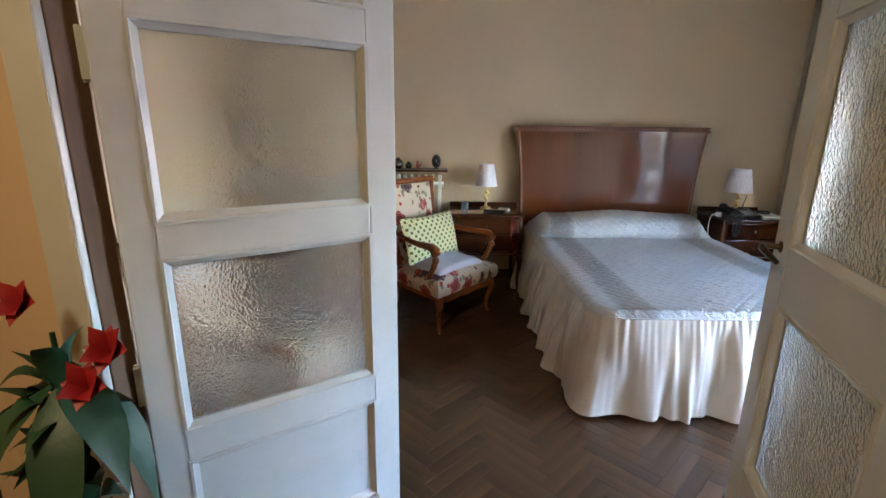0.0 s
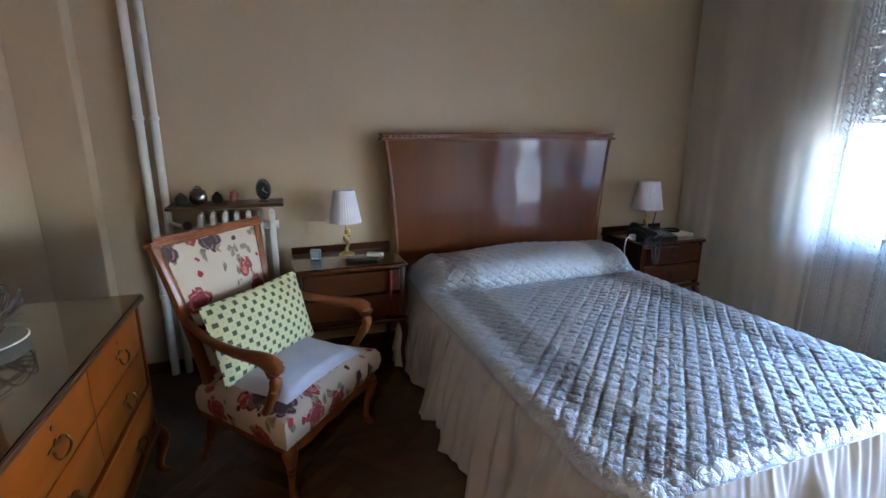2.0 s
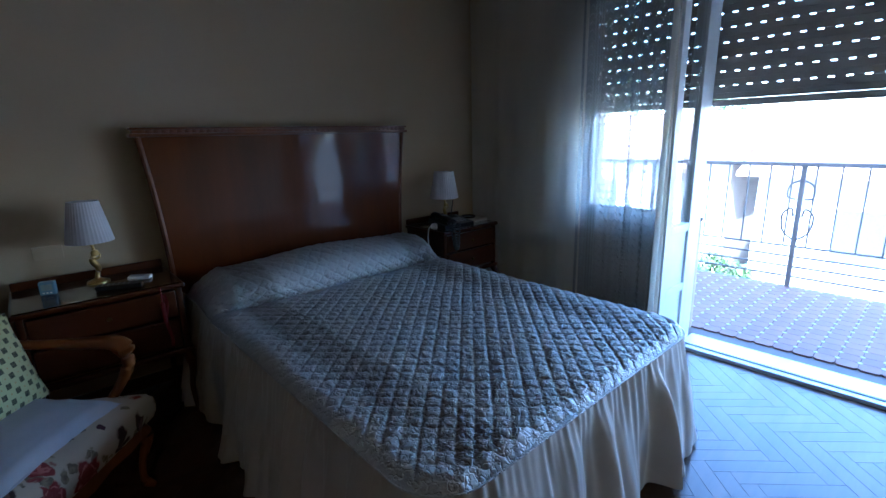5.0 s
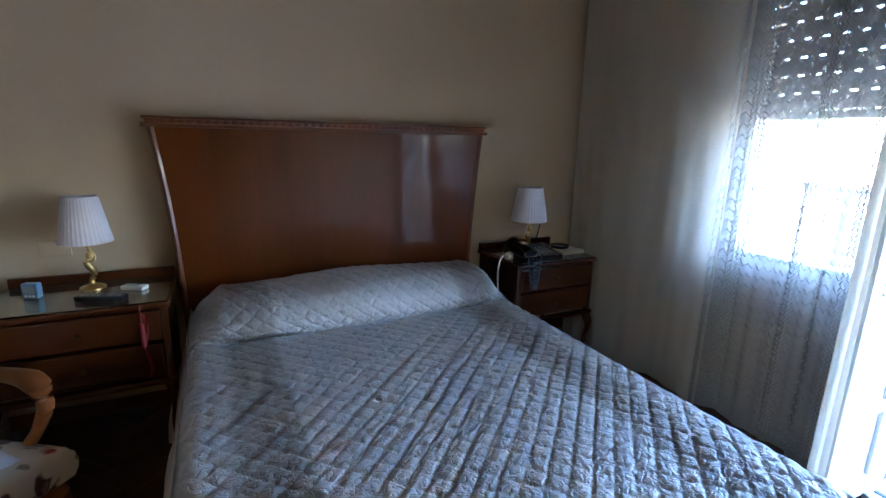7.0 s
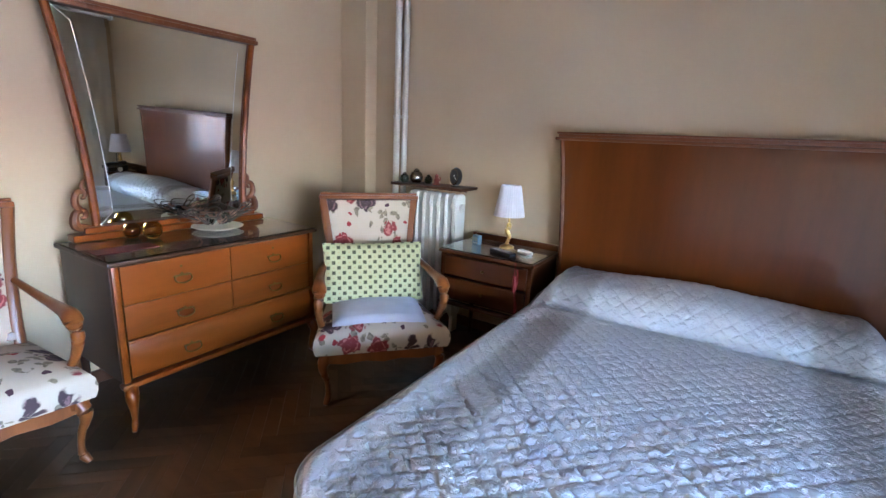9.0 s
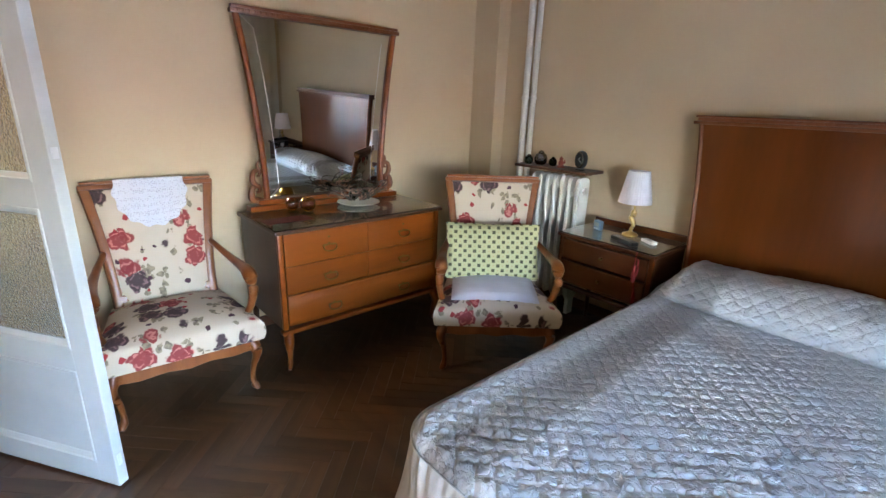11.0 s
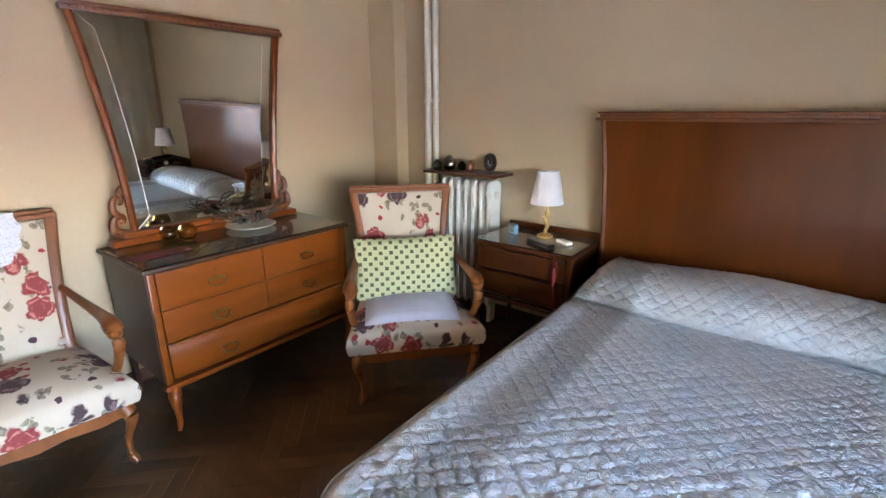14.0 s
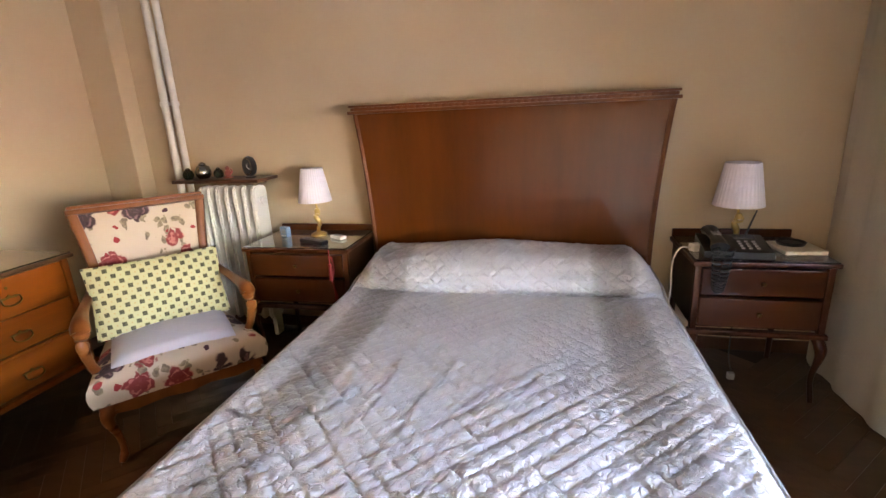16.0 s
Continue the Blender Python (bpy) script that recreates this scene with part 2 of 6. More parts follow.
def squares(name):
    """Pale yellow cotton printed with staggered dark green squares and dots."""
    m, nt, bs = nodes_of(name)
    v = coords(nt)
    sep = nt.nodes.new("ShaderNodeSeparateXYZ")
    nt.links.new(v, sep.inputs[0])
    px, pz = math_node(nt, "MULTIPLY", sep.outputs[0], 1 / 0.057), math_node(nt, "MULTIPLY", sep.outputs[2], 1 / 0.057)

    def cell(ox, oz, half):
        ax = math_node(nt, "ABSOLUTE", math_node(nt, "SUBTRACT", math_node(nt, "FRACT", math_node(nt, "ADD", px, 20 + ox)), 0.5))
        az = math_node(nt, "ABSOLUTE", math_node(nt, "SUBTRACT", math_node(nt, "FRACT", math_node(nt, "ADD", pz, 20 + oz)), 0.5))
        return math_node(nt, "LESS_THAN", math_node(nt, "MAXIMUM", ax, az), half)

    sq = math_node(nt, "MAXIMUM", cell(0, 0, 0.175), cell(0.5, 0.5, 0.175))
    dots = math_node(nt, "MAXIMUM", cell(0.5, 0, 0.05), cell(0, 0.5, 0.05))
    mott = noise_tex(nt, v, 260, 2)
    dark = mix_col(nt, ramp(nt, mott, 0.35, 0.65), (0.014, 0.015, 0.009), (0.12, 0.11, 0.05))
    c = mix_col(nt, sq, mix_col(nt, noise_tex(nt, v, 6), (0.39, 0.36, 0.17), (0.46, 0.425, 0.215)), dark)
    c = mix_col(nt, dots, c, (0.4, 0.25, 0.1))
    nt.links.new(c, bs.inputs["Base Color"])
    bs.inputs["Roughness"].default_value = 0.85
    bump(nt, bs, noise_tex(nt, v, 30, 3), 0.25, 0.006)
    return m


M_WALL = surface("beige_wall_paint", (0.465, 0.345, 0.213), (0.525, 0.398, 0.256), 0.75, 1.1, 90, 0.05)
M_HALLWALL = surface("ochre_hall_paint", (0.62, 0.42, 0.15), (0.70, 0.49, 0.20), 0.75, 1.3, 90, 0.05)
M_CEIL = surface("white_ceiling_paint", (0.62, 0.585, 0.52), (0.68, 0.645, 0.58), 0.85, 1.5, 80, 0.06)
M_DOOR = surface("grey_white_gloss_paint", (0.40, 0.412, 0.392), (0.48, 0.49, 0.465), 0.32, 5.0, 120, 0.05, coat=0.25)
M_SASH = surface("white_sash_paint", (0.72, 0.74, 0.75), (0.80, 0.82, 0.82), 0.4, 5.0, 100, 0.05)
M_PARQUET = wood("oak_parquet", (0.034, 0.015, 0.006), (0.085, 0.040, 0.017), 0.36, "x", 0.9, 12, island=True, spec=0.3, gloss=0.2)
M_JOINT = plain("parquet_joint", (0.022, 0.011, 0.005), 0.8)
M_HEAD = wood("mahogany_veneer", (0.060, 0.0135, 0.0017), (0.132, 0.032, 0.0037), 0.45, "z", 0.6, 4, contrast=0.8, spec=0.1, gloss=0.08)
_nt = M_HEAD.node_tree
_wave = add(_nt, "ShaderNodeBump", Strength=0.35, Distance=0.02)
_nt.links.new(noise_tex(_nt, coords(_nt), 3.2, 1), _wave.inputs["Height"])
_nt.links.new(_wave.outputs[0], _nt.nodes["Principled BSDF"].inputs["Coat Normal"])
M_HEADTRIM = wood("mahogany_trim", (0.085, 0.024, 0.007), (0.17, 0.056, 0.018), 0.35, "x", 0.4, 10)
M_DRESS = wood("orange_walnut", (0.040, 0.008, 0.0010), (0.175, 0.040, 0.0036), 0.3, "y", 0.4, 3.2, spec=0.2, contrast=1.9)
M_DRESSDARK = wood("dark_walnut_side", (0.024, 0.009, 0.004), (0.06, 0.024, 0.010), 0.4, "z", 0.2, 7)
M_NIGHT = wood("brown_walnut", (0.025, 0.006, 0.0015), (0.070, 0.018, 0.004), 0.3, "x", 0.4, 7)
M_CHAIR = wood("honey_beech", (0.10, 0.026, 0.005), (0.22, 0.068, 0.014), 0.4, "z", 0.15, 9)
M_SHELF = wood("dark_shelf_board", (0.045, 0.018, 0.009), (0.10, 0.044, 0.02), 0.45, "x", 0.1, 9)
# brown that carries the shade of the door rebate
M_REBATESHADE = wood("bare_rebate_wood", (0.09, 0.052, 0.030), (0.17, 0.105, 0.062), 0.6, "z", 0.0, 9)
M_FLORAL = floral("floral_linen")
M_SQUARES = squares("printed_cotton")
M_SATIN = satin("silver_satin_quilt")
M_SKIRT = surface("cream_satin_skirt", (0.40, 0.355, 0.315), (0.49, 0.442, 0.395), 0.42, 6.0, 200, 0.1, dist=0.002)
M_DOILY = crochet("crocheted_cotton")
M_WHITECLOTH = surface("white_cotton", (0.60, 0.59, 0.60), (0.70, 0.69, 0.69), 0.85, 8, 220, 0.25, dist=0.002)
M_FOLDED = surface("lavender_white_cotton", (0.42, 0.40, 0.43), (0.50, 0.475, 0.51), 0.85, 8, 220, 0.25, dist=0.002)
M_RADIATOR = surface("cream_radiator_enamel", (0.66, 0.62, 0.54), (0.76, 0.72, 0.65), 0.38, 6, 90, 0.05)
M_PIPE = surface("cream_pipe_paint", (0.60, 0.57, 0.50), (0.70, 0.67, 0.60), 0.45, 8, 60, 0.15)
M_BRASS = surface("aged_brass", (0.42, 0.27, 0.09), (0.62, 0.43, 0.17), 0.3, 18, 140, 0.1, metal=1.0)
M_DARKBRASS = surface("dark_brass", (0.06, 0.042, 0.018), (0.15, 0.105, 0.045), 0.38, 18, 140, 0.1, metal=1.0)
M_BLACK = plain("black_plastic", (0.016, 0.017, 0.018), 0.35)
M_GREYKEY = plain("grey_keys", (0.30, 0.31, 0.32), 0.5)
M_WHITEPL = plain("white_plastic", (0.74, 0.73, 0.70), 0.4)
M_BLUEPL = plain("blue_plastic", (0.18, 0.30, 0.42), 0.35)
M_RED = plain("red_tassel_thread", (0.16, 0.006, 0.006), 0.7)
M_MIRROR, _nt, _b = nodes_of("mirror_silver")
_b.inputs["Base Color"].default_value = (0.80, 0.82, 0.80, 1)
_b.inputs["Metallic"].default_value, _b.inputs["Roughness"].default_value = 1.0, 0.015
M_GLASSTOP = glass("clear_glass_top", 0.02, (0.90, 0.95, 0.92))
M_PANE = glass("window_glass", 0.0, (0.98, 0.99, 0.99))
M_FROST = glass("hammered_glass", 0.18, (0.82, 0.84, 0.79), 0.38, 150, 0.93)
# hammered glass tinted with the gold of the hall lamplight
M_LAMPGOLD = glass("amber_hammered_glass", 0.10, (0.93, 0.76, 0.38), 0.4, 120)
M_AMBERBALL = glass("amber_glass_ball", 0.03, (0.80, 0.55, 0.12))
M_SHEER = cloth_sheer("sheer_curtain_cloth", (0.84, 0.84, 0.80), 0.56)
M_DRAPE = cloth_sheer("cream_curtain_cloth", (0.86, 0.81, 0.70), 0.14)
M_LACE = cloth_sheer("white_lace_thread", (0.60, 0.60, 0.58), 0.12)
M_SHUTTER = surface("grey_brown_shutter", (0.30, 0.26, 0.22), (0.38, 0.33, 0.28), 0.6, 6, 80, 0.08)
M_ALU = surface("dull_aluminium", (0.50, 0.52, 0.54), (0.62, 0.64, 0.66), 0.38, 9, 120, 0.05, metal=0.6)
M_TERRACE = surface("terracotta_tile", (0.13, 0.06, 0.045), (0.20, 0.095, 0.07), 0.6, 7, 60, 0.15, per_object=0.2)
M_GROUT = surface("cement_grout", (0.15, 0.13, 0.12), (0.20, 0.18, 0.16), 0.9, 7, 60, 0.2)
M_INSET = surface("white_tile_inset", (0.42, 0.41, 0.39), (0.52, 0.51, 0.48), 0.5, 9, 60, 0.1)
# dark iron made paler, with the outdoor haze put into its grey
M_IRON = plain("grey_painted_iron", (0.16, 0.16, 0.165), 0.6, 0.0)
M_LEAF = surface("dark_green_leaf", (0.008, 0.036, 0.016), (0.024, 0.075, 0.033), 0.5, 9, 60, 0.2)
M_FLOWER = surface("red_petal", (0.17, 0.003, 0.006), (0.32, 0.010, 0.014), 0.5, 12, 60, 0.2)
M_POT = surface("white_glazed_pot", (0.62, 0.61, 0.57), (0.74, 0.72, 0.68), 0.3, 7, 60, 0.08)
M_FACADE = surface("pale_render", (0.46, 0.42, 0.38), (0.56, 0.52, 0.48), 0.9, 1.5, 20, 0.1)
M_ROOF = surface("grey_roof_tile", (0.26, 0.18, 0.15), (0.36, 0.26, 0.22), 0.9, 2, 15, 0.3)
M_WINDARK = plain("dark_far_glass", (0.10, 0.11, 0.12), 0.15)
M_GRASS = surface("pale_concrete_ground", (0.24, 0.24, 0.22), (0.33, 0.33, 0.31), 0.95, 0.4, 9, 0.4)
M_TREELEAF = surface("far_foliage", (0.045, 0.085, 0.025), (0.09, 0.14, 0.045), 0.7, 2, 15, 0.3)
M_BARK = surface("bark", (0.10, 0.075, 0.05), (0.17, 0.13, 0.09), 0.9, 8, 60, 0.5)
M_DRIED = surface("dried_flower", (0.16, 0.075, 0.045), (0.42, 0.24, 0.16), 0.8, 20, 90, 0.3)


# ---- mesh helpers ----
def part(name, bm, material, parent=None, label="", smooth=False, recalc=True):
    """Links a bmesh as one mesh object under a thing or a part."""
    if recalc:
        bmesh.ops.recalc_face_normals(bm, faces=bm.faces[:])
    me = bpy.data.meshes.new(name)
    bm.to_mesh(me)
    bm.free()
    for m in material if isinstance(material, (list, tuple)) else [material]:
        me.materials.append(m)
    if smooth:
        me.polygons.foreach_set("use_smooth", [True] * len(me.polygons))
        me.set_sharp_from_angle(angle=radians(42))
    ob = new(name, me)
    ob.parent = parent
    if label:
        ob["label"] = label
    return ob


def thing(name, label, category, at=None, group="", kind=""):
    e = new(name)
    e.empty_display_size = 0.1
    if at is not None:
        e.matrix_world = at
    return tagged(e, label, category, group, kind)


def box(x0, x1, y0, y1, z0, z1, bevel=0.0, bm=None, m=None):
    bm = bm or bmesh.new()
    made = bmesh.ops.create_cube(bm, size=1.0)["verts"]
    bmesh.ops.transform(bm, verts=made, matrix=Matrix.LocRotScale(((x0 + x1) / 2, (y0 + y1) / 2, (z0 + z1) / 2), None, (x1 - x0, y1 - y0, z1 - z0)))
    if bevel:
        edges = {e for v in made for e in v.link_edges}
        r = bmesh.ops.bevel(bm, geom=list(edges), offset=bevel, segments=2, affect="EDGES", profile=0.6)
        made = list({v for f in r["faces"] for v in f.verts} | {v for v in made if v.is_valid})
    if m is not None:
        bmesh.ops.transform(bm, verts=made, matrix=m)
    return bm


def lathe(profile, seg=24, bm=None, m=None, pleats=0, depth=0.0):
    """Turns (radius, height) pairs round z; pleats ripple the radius."""
    bm = bm or bmesh.new()
    rings = []
    for r, z in profile:
        ring = []
        for k in range(seg):
            a = 2 * math.pi * k / seg
            rr = r + (depth if pleats and k % 2 else 0)
            p = Vector((rr * math.cos(a), rr * math.sin(a), z))
            ring.append(bm.verts.new(m @ p if m is not None else p))
        rings.append(ring)
    for a, b in zip(rings, rings[1:]):
        for k in range(seg):
            bm.faces.new((a[k], a[(k + 1) % seg], b[(k + 1) % seg], b[k]))
    if profile[0][0] > 1e-4:
        bm.faces.new(rings[0][::-1])
    if profile[-1][0] > 1e-4:
        bm.faces.new(rings[-1])
    return bm


def spline(points, n):
    """Catmull-Rom through points, n steps a stretch."""
    pts = [Vector(p) for p in points]
    pts = [pts[0] * 2 - pts[1]] + pts + [pts[-1] * 2 - pts[-2]]
    out = []
    for a, b, c, d in zip(pts, pts[1:], pts[2:], pts[3:]):
        for k in range(n):
            t = k / n
            out.append(0.5 * (2 * b + (c - a) * t + (2 * a - 5 * b + 4 * c - d) * t * t + (3 * b - a - 3 * c + d) * t ** 3))
    out.append(pts[-2])
    return out


def sweep(path, radii, seg=10, bm=None, flat=1.0, up=(0, 0, 1)):
    """A tube along path; radii: one or one for each point; flat squeezes it across up."""
    bm = bm or bmesh.new()
    path = [Vector(p) for p in path]
    if isinstance(radii, (int, float)):
        radii = [radii] * len(path)
    elif len(radii) != len(path):
        radii = list(np.interp(np.linspace(0, 1, len(path)), np.linspace(0, 1, len(radii)), radii))
    rings = []
    for k, p in enumerate(path):
        d = (path[min(k + 1, len(path) - 1)] - path[max(k - 1, 0)]).normalized()
        u = Vector(up)
        if abs(d.dot(u)) > 0.95:
            u = Vector((1, 0, 0))
        s = d.cross(u).normalized()
        w = s.cross(d).normalized()
        rings.append([bm.verts.new(p + (s * math.cos(a) * flat + w * math.sin(a)) * radii[k]) for a in (2 * math.pi * q / seg for q in range(seg))])
    for a, b in zip(rings, rings[1:]):
        for q in range(seg):
            bm.faces.new((a[q], a[(q + 1) % seg], b[(q + 1) % seg], b[q]))
    bm.faces.new(rings[0][::-1])
    bm.faces.new(rings[-1])
    return bm


def prism(outline, y0, y1, bm=None, axis="y"):
    """An outline of (x, z) pairs given thickness along y, or of (x, y) pairs along z."""
    bm = bm or bmesh.new()
    at = (lambda p, d: (p[0], d, p[1])) if axis == "y" else ((lambda p, d: (p[0], p[1], d)) if axis == "z" else (lambda p, d: (d, p[0], p[1])))
    a = [bm.verts.new(at(p, y0)) for p in outline]
    b = [bm.verts.new(at(p, y1)) for p in outline]
    n = len(outline)
    bm.faces.new(a)
    bm.faces.new(b[::-1])
    for k in range(n):
        bm.faces.new((a[k], b[k], b[(k + 1) % n], a[(k + 1) % n]))
    return bm


def sheet(nu, nv, at, bm=None):
    """A grid of nu by nv faces with its corners at at(u, v), u and v from 0 to 1."""
    bm = bm or bmesh.new()
    rows = [[bm.verts.new(at(i / nu, j / nv)) for i in range(nu + 1)] for j in range(nv + 1)]
    for a, b in zip(rows, rows[1:]):
        for i in range(nu):
            bm.faces.new((a[i], a[i + 1], b[i + 1], b[i]))
    return bm


def smooth01(a, b, x):
    t = min(1.0, max(0.0, (x - a) / (b - a)))
    return t * t * (3 - 2 * t)


# ---- the room ----
XL, XR, YB, H = -0.34, 4.10, 4.86, 2.62
# entrance wall, skewed: from the hinge of one leaf to the hinge of the other
HA, HB = Vector((0.03, 1.51, 0)), Vector((1.525, 0.975, 0))
WU = (HB - HA).normalized()
WN = Vector((-WU.y, WU.x, 0))          # into the bedroom
DOOR_H = 2.26


def wall_box(name, p, q, z0, z1, thick, mat, label, bevel=0.0):
    """A wall piece from p to q, its bedroom face on that line."""
    d = (q - p)
    m = Matrix.Translation(p) @ Matrix.Rotation(math.atan2(d.y, d.x), 4, "Z")
    ob = part(name, box(0, d.length, -thick, 0, z0, z1, bevel), mat)
    ob.matrix_world = m
    return tagged(ob, label, "wall", kind="structure")


def on_line(x):
    return HA + WU * ((x - HA.x) / WU.x)


tagged(part("wall_north", box(XL - 0.2, XR + 0.3, YB, YB + 0.2, 0, H), M_WALL), "beige painted plaster wall behind the bed", "wall", kind="structure")
tagged(part("wall_west", box(XL - 0.2, XL, 1.63, YB, 0, H), M_WALL), "beige painted plaster wall behind the dresser", "wall", kind="structure")
tagged(part("wall_column", box(XL, -0.082, 4.73, YB - 0.003, 0, H, 0.008), M_WALL), "beige plaster pier in the room corner", "wall", kind="structure")
wall_box("wall_south_a", on_line(XL - 0.2), HA - WU * 0.05, 0, H, 0.05, M_WALL, "beige painted wall beside the glazed double door")
wall_box("wall_south_b", HB + WU * 0.05, HB + WU * 0.14, 0, H, 0.09, M_WALL, "beige painted wall beside the glazed double door")
# unseen closing wall, moved forward to keep window light from the door glass
wall_box("wall_south_c", HB + WU * 0.14 + WN * 0.68, HB + WU * 3.05 + WN * 0.68, 0, H, 0.775, M_WALL, "unseen beige closing wall set forward to block light behind the door glass")
wall_box("wall_south_top", HA - WU * 0.05, HB + WU * 0.05, DOOR_H + 0.06, H, 0.09, M_WALL, "beige painted wall over the glazed double door")
# window wall with a balcony opening and a window beside it
OY0, OY1, OY2 = 1.05, 2.98, 3.76
SILL, OZ = 0.80, 2.28
XO = XR + 0.30
tagged(part("wall_east_a", box(XR, XO, -0.6, OY0, 0, H), M_WALL), "beige painted wall beside the balcony door", "wall", kind="structure")
tagged(part("wall_east_b", box(XR, XO, OY2, YB, 0, H), M_WALL), "beige painted wall beside the window", "wall", kind="structure")
tagged(part("wall_east_sill", box(XR, XO, OY1 + 0.03, OY2, 0, SILL), M_WALL), "beige painted low wall under the window", "wall", kind="structure")
tagged(part("wall_east_top", box(XR, XO, OY0, OY2, OZ, H), M_WALL), "beige painted wall over the balcony opening", "wall", kind="structure")
tagged(part("ceiling", box(-2.0, XO, -1.9, YB + 0.2, H, H + 0.12), M_CEIL), "white painted ceiling", "ceiling", kind="structure")
# unseen slab, added only to block the sun from room and terrace
tagged(part("roof_slab", box(-2.2, XO + 0.02, -2.1, YB + 0.4, H + 0.13, H + 0.75), M_FACADE), "unseen pale slab added over the room to keep sun off the terrace", "building", kind="structure")
# hall behind the door
tagged(part("wall_hall_west", box(-1.6, -1.45, -1.75, 2.3, 0, H), M_HALLWALL), "ochre painted hall wall", "wall", kind="structure")
tagged(part("wall_hall_north", box(-1.45, XL - 0.2, 2.2, 2.3, 0, H), M_HALLWALL), "ochre painted hall wall", "wall", kind="structure")
tagged(part("wall_hall_south", box(-1.45, XO, -1.85, -1.75, 0, H), M_HALLWALL), "ochre painted hall wall", "wall", kind="structure")
tagged(part("wall_hall_east", box(2.9, 3.0, -1.75, 0.42, 0, H), M_HALLWALL), "ochre painted hall wall", "wall", kind="structure")
sub = part("floor", box(-1.6, XO - 0.16, -1.85, YB + 0.2, -0.15, -0.006), M_JOINT)
tagged(sub, "brown oak herringbone parquet floor", "floor", kind="structure")
# baseboards
bb = box(-0.08, XR - 0.02, YB - 0.014, YB - 0.001, 0, 0.075, 0.003)
box(XL + 0.001, XL + 0.014, 1.75, 4.728, 0, 0.075, 0.003, bb)
tagged(part("baseboard", bb, M_SHELF), "dark wooden baseboard along the walls", "baseboard", kind="structure")

# ---- glazed double door ----
def door_leaf(name, hinge, free_dir, width, mirror, label, zs):
    """A leaf in its own frame: x from hinge to free edge, z up, y through the thickness."""
    ang = math.atan2(free_dir.y, free_dir.x)
    root = thing(name, label, "door", Matrix.Translation(hinge) @ Matrix.Rotation(ang, 4, "Z"), kind="structure")
    t, st = 0.02, 0.092
    # a gap at the hinge side, bridged by two hinges
    part("stile", box(0.014, st, -t, t, zs[0], zs[-1], 0.004), M_DOOR, root)
    for z in (0.76, 1.58):
        hinge_bm = box(-0.002, 0.015, -0.010, 0.010, z - 0.055, z + 0.055, 0.002)
        sweep([(0.004, 0.012 if mirror else -0.012, z - 0.06), (0.004, 0.012 if mirror else -0.012, z + 0.06)], 0.008, 10, hinge_bm)
        part("hinge", hinge_bm, M_DOOR, root, "painted steel hinge")
    part("stile", box(width - st, width, -t, t, zs[0], zs[-1], 0.004), M_DOOR, root)
    for a, b in zip(zs[0::2], zs[1::2]):
        part("rail", box(st, width - st, -t + 0.001, t - 0.001, a, b, 0.004), M_DOOR, root)
    for k, (a, b) in enumerate(zip(zs[1:-1:2], zs[2::2])):
        # bead round each field, on both faces
        bm = bmesh.new()
        for side in (-1, 1):
            lo_, hi_ = side * 0.004, side * (t + 0.004)
            w = 0.024
            ring = lambda d, y: [bm.verts.new((x, y, q)) for x, q in ((st + d, a + d), (width - st - d, a + d), (width - st - d, b - d), (st + d, b - d))]
            loops = [ring(-0.001, lo_), ring(-0.001, hi_), ring(0.007, hi_), ring(0.010, hi_ - side * 0.006), ring(w, side * 0.008), ring(w, lo_)]
            for p0, p1 in zip(loops, loops[1:] + loops[:1]):
                for q in range(4):
                    bm.faces.new((p0[q], p0[(q + 1) % 4], p1[(q + 1) % 4], p1[q]))
        part("bead", bm, M_DOOR, root)
        if k == 0:
            part("panel", box(st, width - st, -0.006, 0.006, a, b), M_DOOR, root)
        else:
            # top pane of the half-open leaf has hall lamplight in its colour
            p = part("pane", box(st, width - st, -0.003, 0.003, a, b), M_LAMPGOLD if k == 3 and mirror else M_FROST, root, "hammered obscure glass")
            p.visible_shadow = False
    return root


LEAF = 0.768
leaf_dir = (Vector((0.668, 1.938, 0)) - HA).normalized()
left_leaf = door_leaf("door_1", HA, leaf_dir, LEAF, True, "grey-white painted glazed door leaf standing half open",
                      [0.012, 0.105, 0.50, 0.595, 1.10, 1.19, 1.668, 1.755, 2.15, DOOR_H - 0.01])
right_dir = Vector((0.30, 0.954, 0)).normalized()
RLEAF = 0.65
right_leaf = door_leaf("door_2", HB, right_dir, RLEAF, False, "grey-white painted glazed door leaf standing fully open",
                       [0.012, 0.105, 0.43, 0.53, 1.012, 1.155, 1.675, 1.762, 2.15, DOOR_H - 0.01])
part("lock_plate", box(LEAF - 0.001, LEAF + 0.002, -0.011, 0.011, 1.265, 1.30, 0.001), M_ALU, left_leaf, "small steel strike plate")
part("lock_plate", box(LEAF - 0.001, LEAF + 0.002, -0.009, 0.009, 0.10, 0.15, 0.001), M_ALU, left_leaf, "small steel bolt plate")
